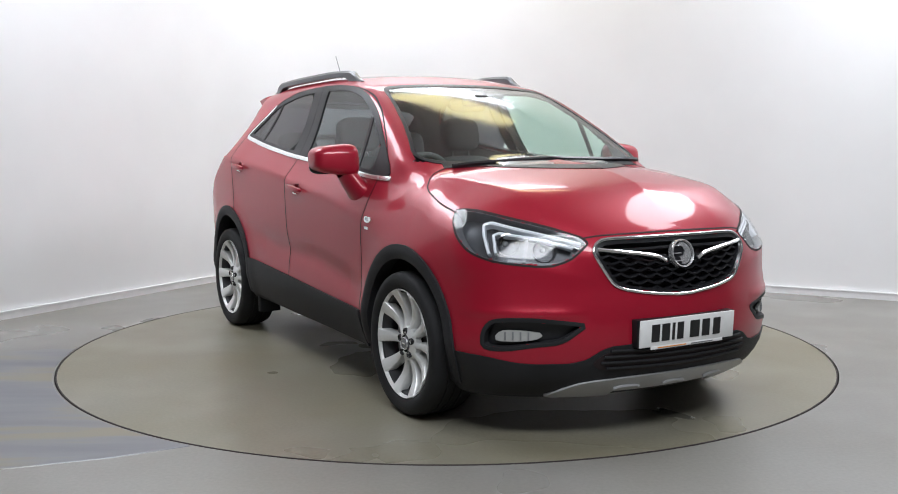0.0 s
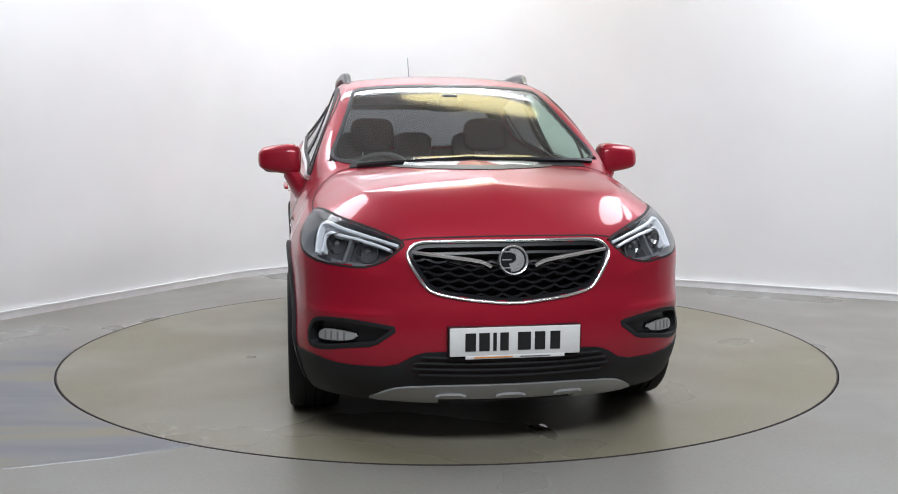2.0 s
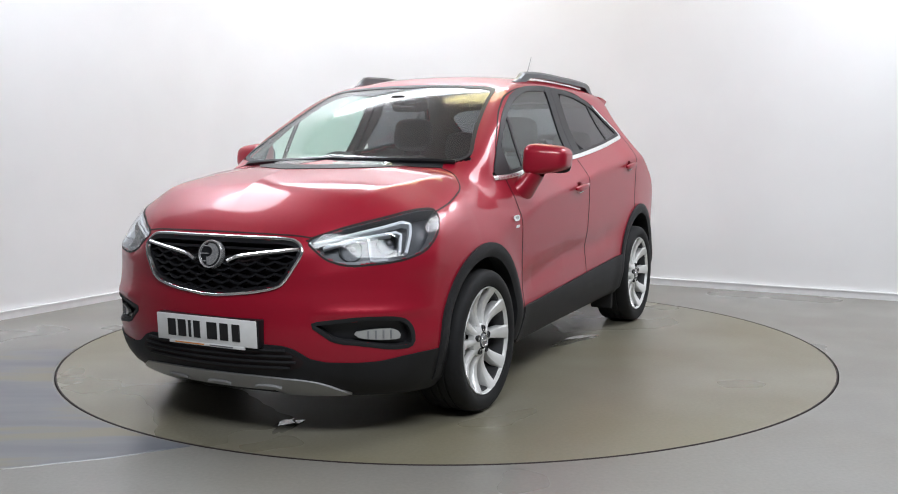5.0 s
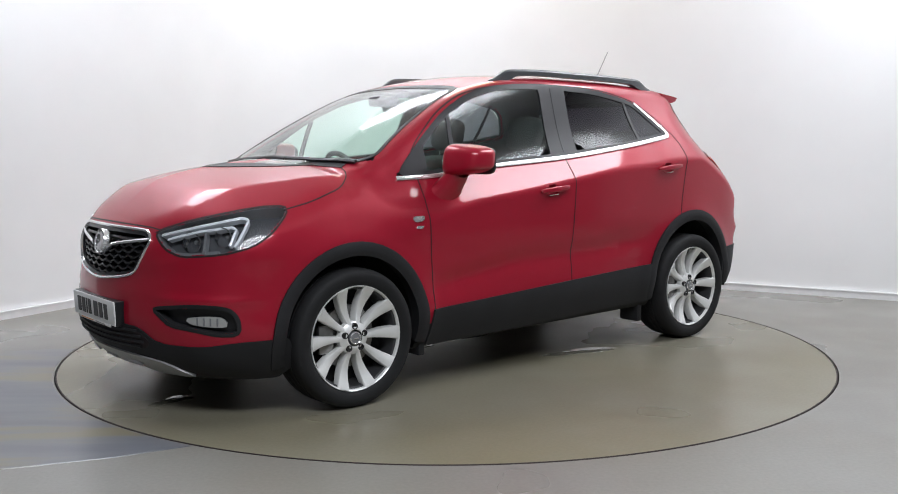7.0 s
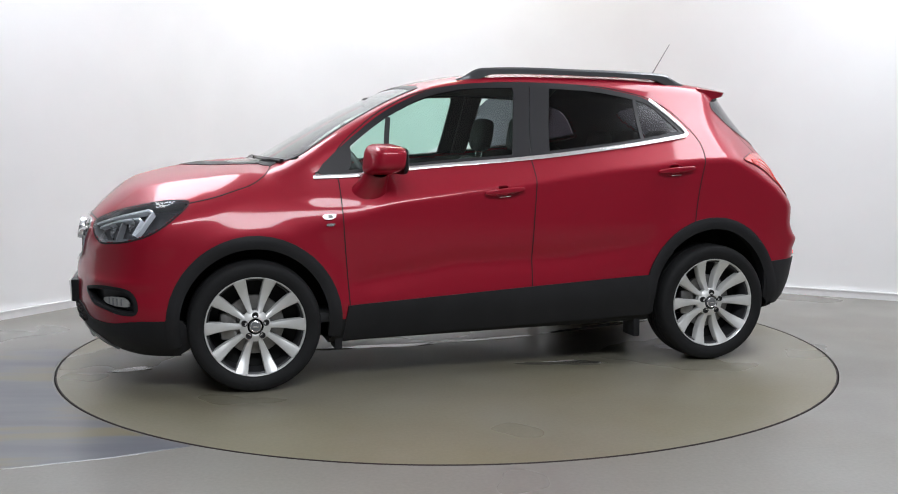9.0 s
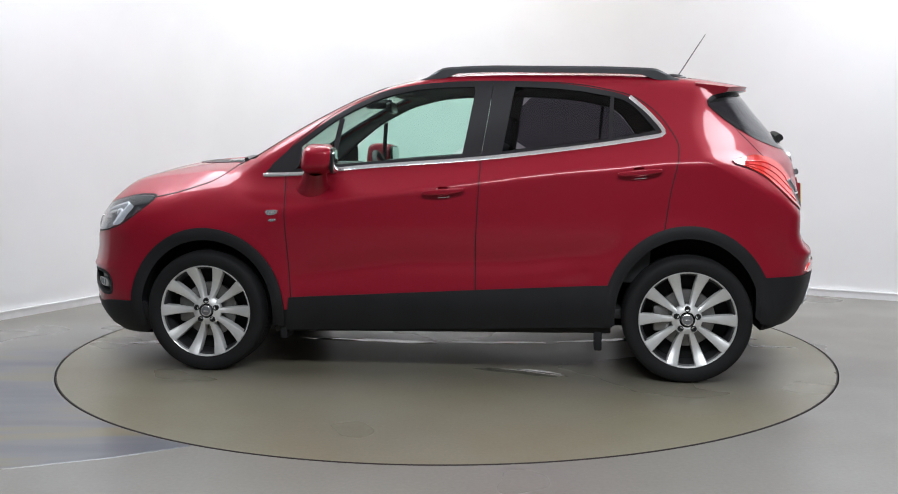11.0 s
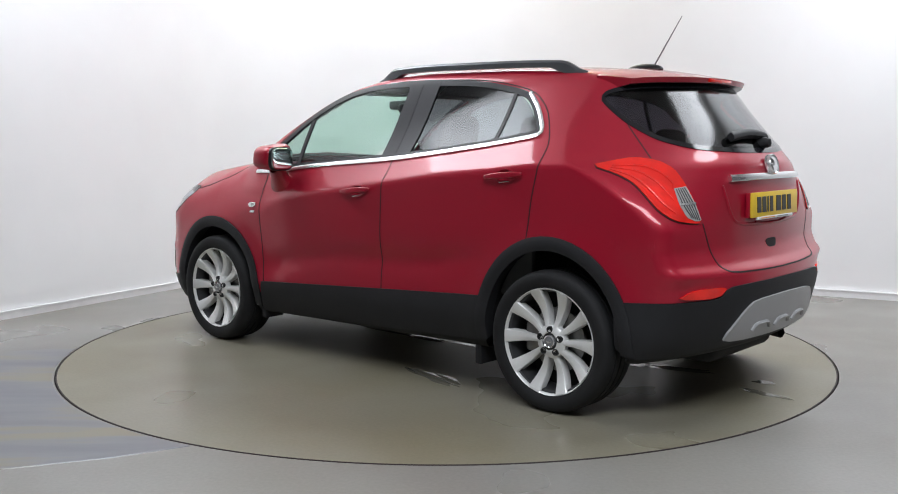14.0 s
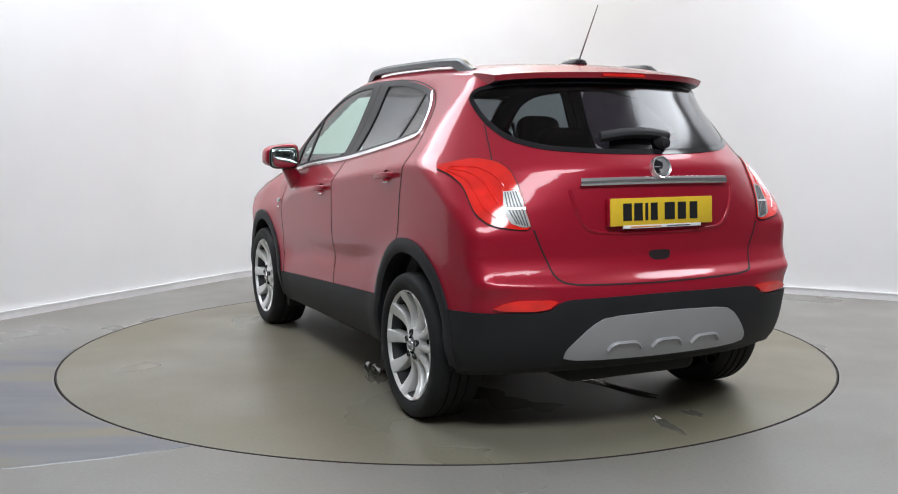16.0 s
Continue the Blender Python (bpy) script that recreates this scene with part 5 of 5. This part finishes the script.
# ---- cabin ----
def cabin():
    part("cabin_floor", box(bmesh.new(), -1.55, 1.0, -0.72, 0.72, 0.30, 0.36, 0.02), TRIM, car)
    bm = box(bmesh.new(), 0.70, 1.12, -0.70, 0.70, 0.74, 1.065, 0.06, 3)
    dash = part("dashboard", bm, TRIM, car, "dark soft-touch dashboard")
    part("instrument_hood", box(bmesh.new(), 0.66, 0.86, -0.54, -0.20, 1.02, 1.115, 0.035, 3), TRIM, dash)
    part("dash_screen", box(bmesh.new(), 0.66, 0.71, -0.13, 0.13, 0.93, 1.05, 0.012), GLOSSBLACK, dash)
    bm = bmesh.new()
    n, k = 36, 10
    ring = [[bm.verts.new(((0.185 + 0.016 * math.cos(b)) * math.cos(a), (0.185 + 0.016 * math.cos(b)) * math.sin(a), 0.016 * math.sin(b))) for b in np.linspace(0, 2 * math.pi, k + 1)[:-1]] for a in np.linspace(0, 2 * math.pi, n + 1)[:-1]]
    for i in range(n):
        for j in range(k):
            bm.faces.new((ring[i][j], ring[(i + 1) % n][j], ring[(i + 1) % n][(j + 1) % k], ring[i][(j + 1) % k]))
    wheel_at = part("steering_wheel", bm, TRIM, car, "dark leather steering wheel")
    wheel_at.matrix_basis = pose(0.50, -0.37, 1.005, 0, -66, 0)
    part("wheel_boss", blob((0.065, 0.075, 0.03), 0.6, 20), TRIM, wheel_at)
    part("wheel_spoke", box(bmesh.new(), -0.02, 0.02, -0.175, 0.175, -0.012, 0.008, 0.006), SATIN, wheel_at)

    def seat(name, x, y, w, top, headz):
        ob = part(name, blob((0.26, w, 0.085), 0.5), CLOTH, car, "dark cloth car seat with headrest")
        ob.matrix_basis = pose(x, y, 0.60, 0, -6, 0)
        back = part("backrest", blob((0.065, w, (top - 0.58) / 2), 0.5), CLOTH, ob)
        back.matrix_basis = ob.matrix_basis.inverted() @ pose(x - 0.30, y, (top + 0.58) / 2, 0, -17, 0)
        hr = part("headrest", blob((0.05, 0.135, 0.105), 0.55), CLOTH, ob)
        hr.matrix_basis = ob.matrix_basis.inverted() @ pose(x - 0.44, y, headz, 0, -10, 0)
        for d in (-0.06, 0.06):
            bm = bmesh.new()
            bmesh.ops.create_cone(bm, segments=10, radius1=0.006, radius2=0.006, depth=0.16, cap_ends=True)
            part("headrest_post", bm, SATIN, ob).matrix_basis = ob.matrix_basis.inverted() @ pose(x - 0.42, y + d, headz - 0.13, 0, -12, 0)
    for y in (-0.36, 0.36):
        seat("front_seat", 0.14, y, 0.245, 1.16, 1.285)
    for y in (-0.42, 0.0, 0.42):
        seat("rear_seat", -0.72, y, 0.225, 1.10, 1.205)
    part("parcel_shelf", box(bmesh.new(), -1.72, -1.20, -0.58, 0.58, 1.02, 1.045, 0.01), TRIM, car)
    bm = blob((0.02, 0.115, 0.035), 0.5)
    rm = part("rear_view_mirror", bm, GLOSSBLACK, car, "dark rear-view mirror under the windscreen")
    rm.matrix_basis = pose(0.40, 0.0, 1.445, 0, 10, 0)
    part("mirror_mount", box(bmesh.new(), 0.40, 0.56, -0.05, 0.05, 1.44, 1.50, 0.02), GLOSSBLACK, car)
    for y in (-0.30, 0.30):
        part("sun_visor", box(bmesh.new(), 0.24, 0.40, y - 0.17, y + 0.17, 1.515, 1.53, 0.006), LINING, car).matrix_basis = pose(0, 0, 0)
    for s in (1, -1):
        part("door_lining", box(bmesh.new(), -1.1, 0.8, s * 0.735 - 0.02, s * 0.735 + 0.02, 0.5, 1.06, 0.015), TRIM, car)


cabin()


# ---- floor markings and lamps ----
def worn_paint():
    m = material("worn_blue_grey_floor_paint", (0.20, 0.21, 0.235), 0.3)
    nt = m.node_tree
    b = nt.nodes["Principled BSDF"]
    co, mpn = nt.nodes.new("ShaderNodeTexCoord"), nt.nodes.new("ShaderNodeMapping")
    mpn.inputs["Rotation"].default_value = (0, 0, radians(-22))
    mpn.inputs["Scale"].default_value = (0.6, 3.2, 1)
    n = nt.nodes.new("ShaderNodeTexNoise")
    n.inputs["Scale"].default_value, n.inputs["Detail"].default_value = 1.3, 6
    r = nt.nodes.new("ShaderNodeValToRGB")
    e = r.color_ramp.elements
    e[0].position, e[0].color = 0.36, (0.100, 0.107, 0.130, 1)
    e[1].position, e[1].color = 0.62, (0.188, 0.166, 0.108, 1)
    mid = r.color_ramp.elements.new(0.52)
    mid.color = (0.148, 0.152, 0.165, 1)
    nt.links.new(co.outputs["Object"], mpn.inputs["Vector"])
    nt.links.new(mpn.outputs[0], n.inputs["Vector"])
    nt.links.new(n.outputs["Fac"], r.inputs[0])
    nt.links.new(r.outputs[0], b.inputs["Base Color"])
    return m


def markings():
    bm = bmesh.new()
    R = TABLE_R + 0.012
    a0, a1 = radians(181.3), radians(242)
    arc = [(R * math.cos(a), R * math.sin(a)) for a in np.linspace(a0, a1, 24)]
    pts = arc + [(-1.32, -2.13), (-1.71, -2.27), (-2.6, -2.59), (-3.5, -2.3), (-3.5, -0.46), (-2.66, -0.18)]
    top = [bm.verts.new((x, y, 0.0015)) for x, y in pts]
    low = [bm.verts.new((-2.3 + (x + 2.3) * 1.006, -1.3 + (y + 1.3) * 1.006, -0.0005)) for x, y in pts]
    bm.faces.new(top)
    for i in range(len(top)):
        bm.faces.new((top[i], low[i], low[i - 1], top[i - 1]))
    bmesh.ops.recalc_face_normals(bm, faces=bm.faces)
    tagged(part("floor_marking", bm, worn_paint(), None, smooth=False), "worn blue-grey painted patch with yellowed streaks on the floor", "floor marking", kind="structure")


markings()

DIFFUSER = material("lamp_diffuser", (0.9, 0.9, 0.9), 0.6)
HOUSING = material("white_lamp_housing", (0.75, 0.75, 0.75), 0.5)
for px, py, sx, sy, watts, col in PANELS:
    ob = part("ceiling_light", box(bmesh.new(), -sx / 2 - 0.05, sx / 2 + 0.05, -sy / 2 - 0.05, sy / 2 + 0.05, 0, 0.06, 0.01), HOUSING, None)
    ob.matrix_basis = pose(px, py, CEIL - 0.062)
    part("diffuser", box(bmesh.new(), -sx / 2, sx / 2, -sy / 2, sy / 2, -0.010, -0.002), DIFFUSER, ob)
    tagged(ob, "flat white ceiling light panel over the studio", "ceiling light", "ceiling lights")


def motions():
    rows = []
    for t, a in TURN:
        m = Matrix.Rotation(radians(a), 4, "Z")
        rows.append((t, m @ Matrix.Translation((OFF[0], OFF[1], 0))))
    walk(car, rows)
    walk(table, [(t, Matrix.Rotation(radians(a), 4, "Z")) for t, a in TURN])


motions()
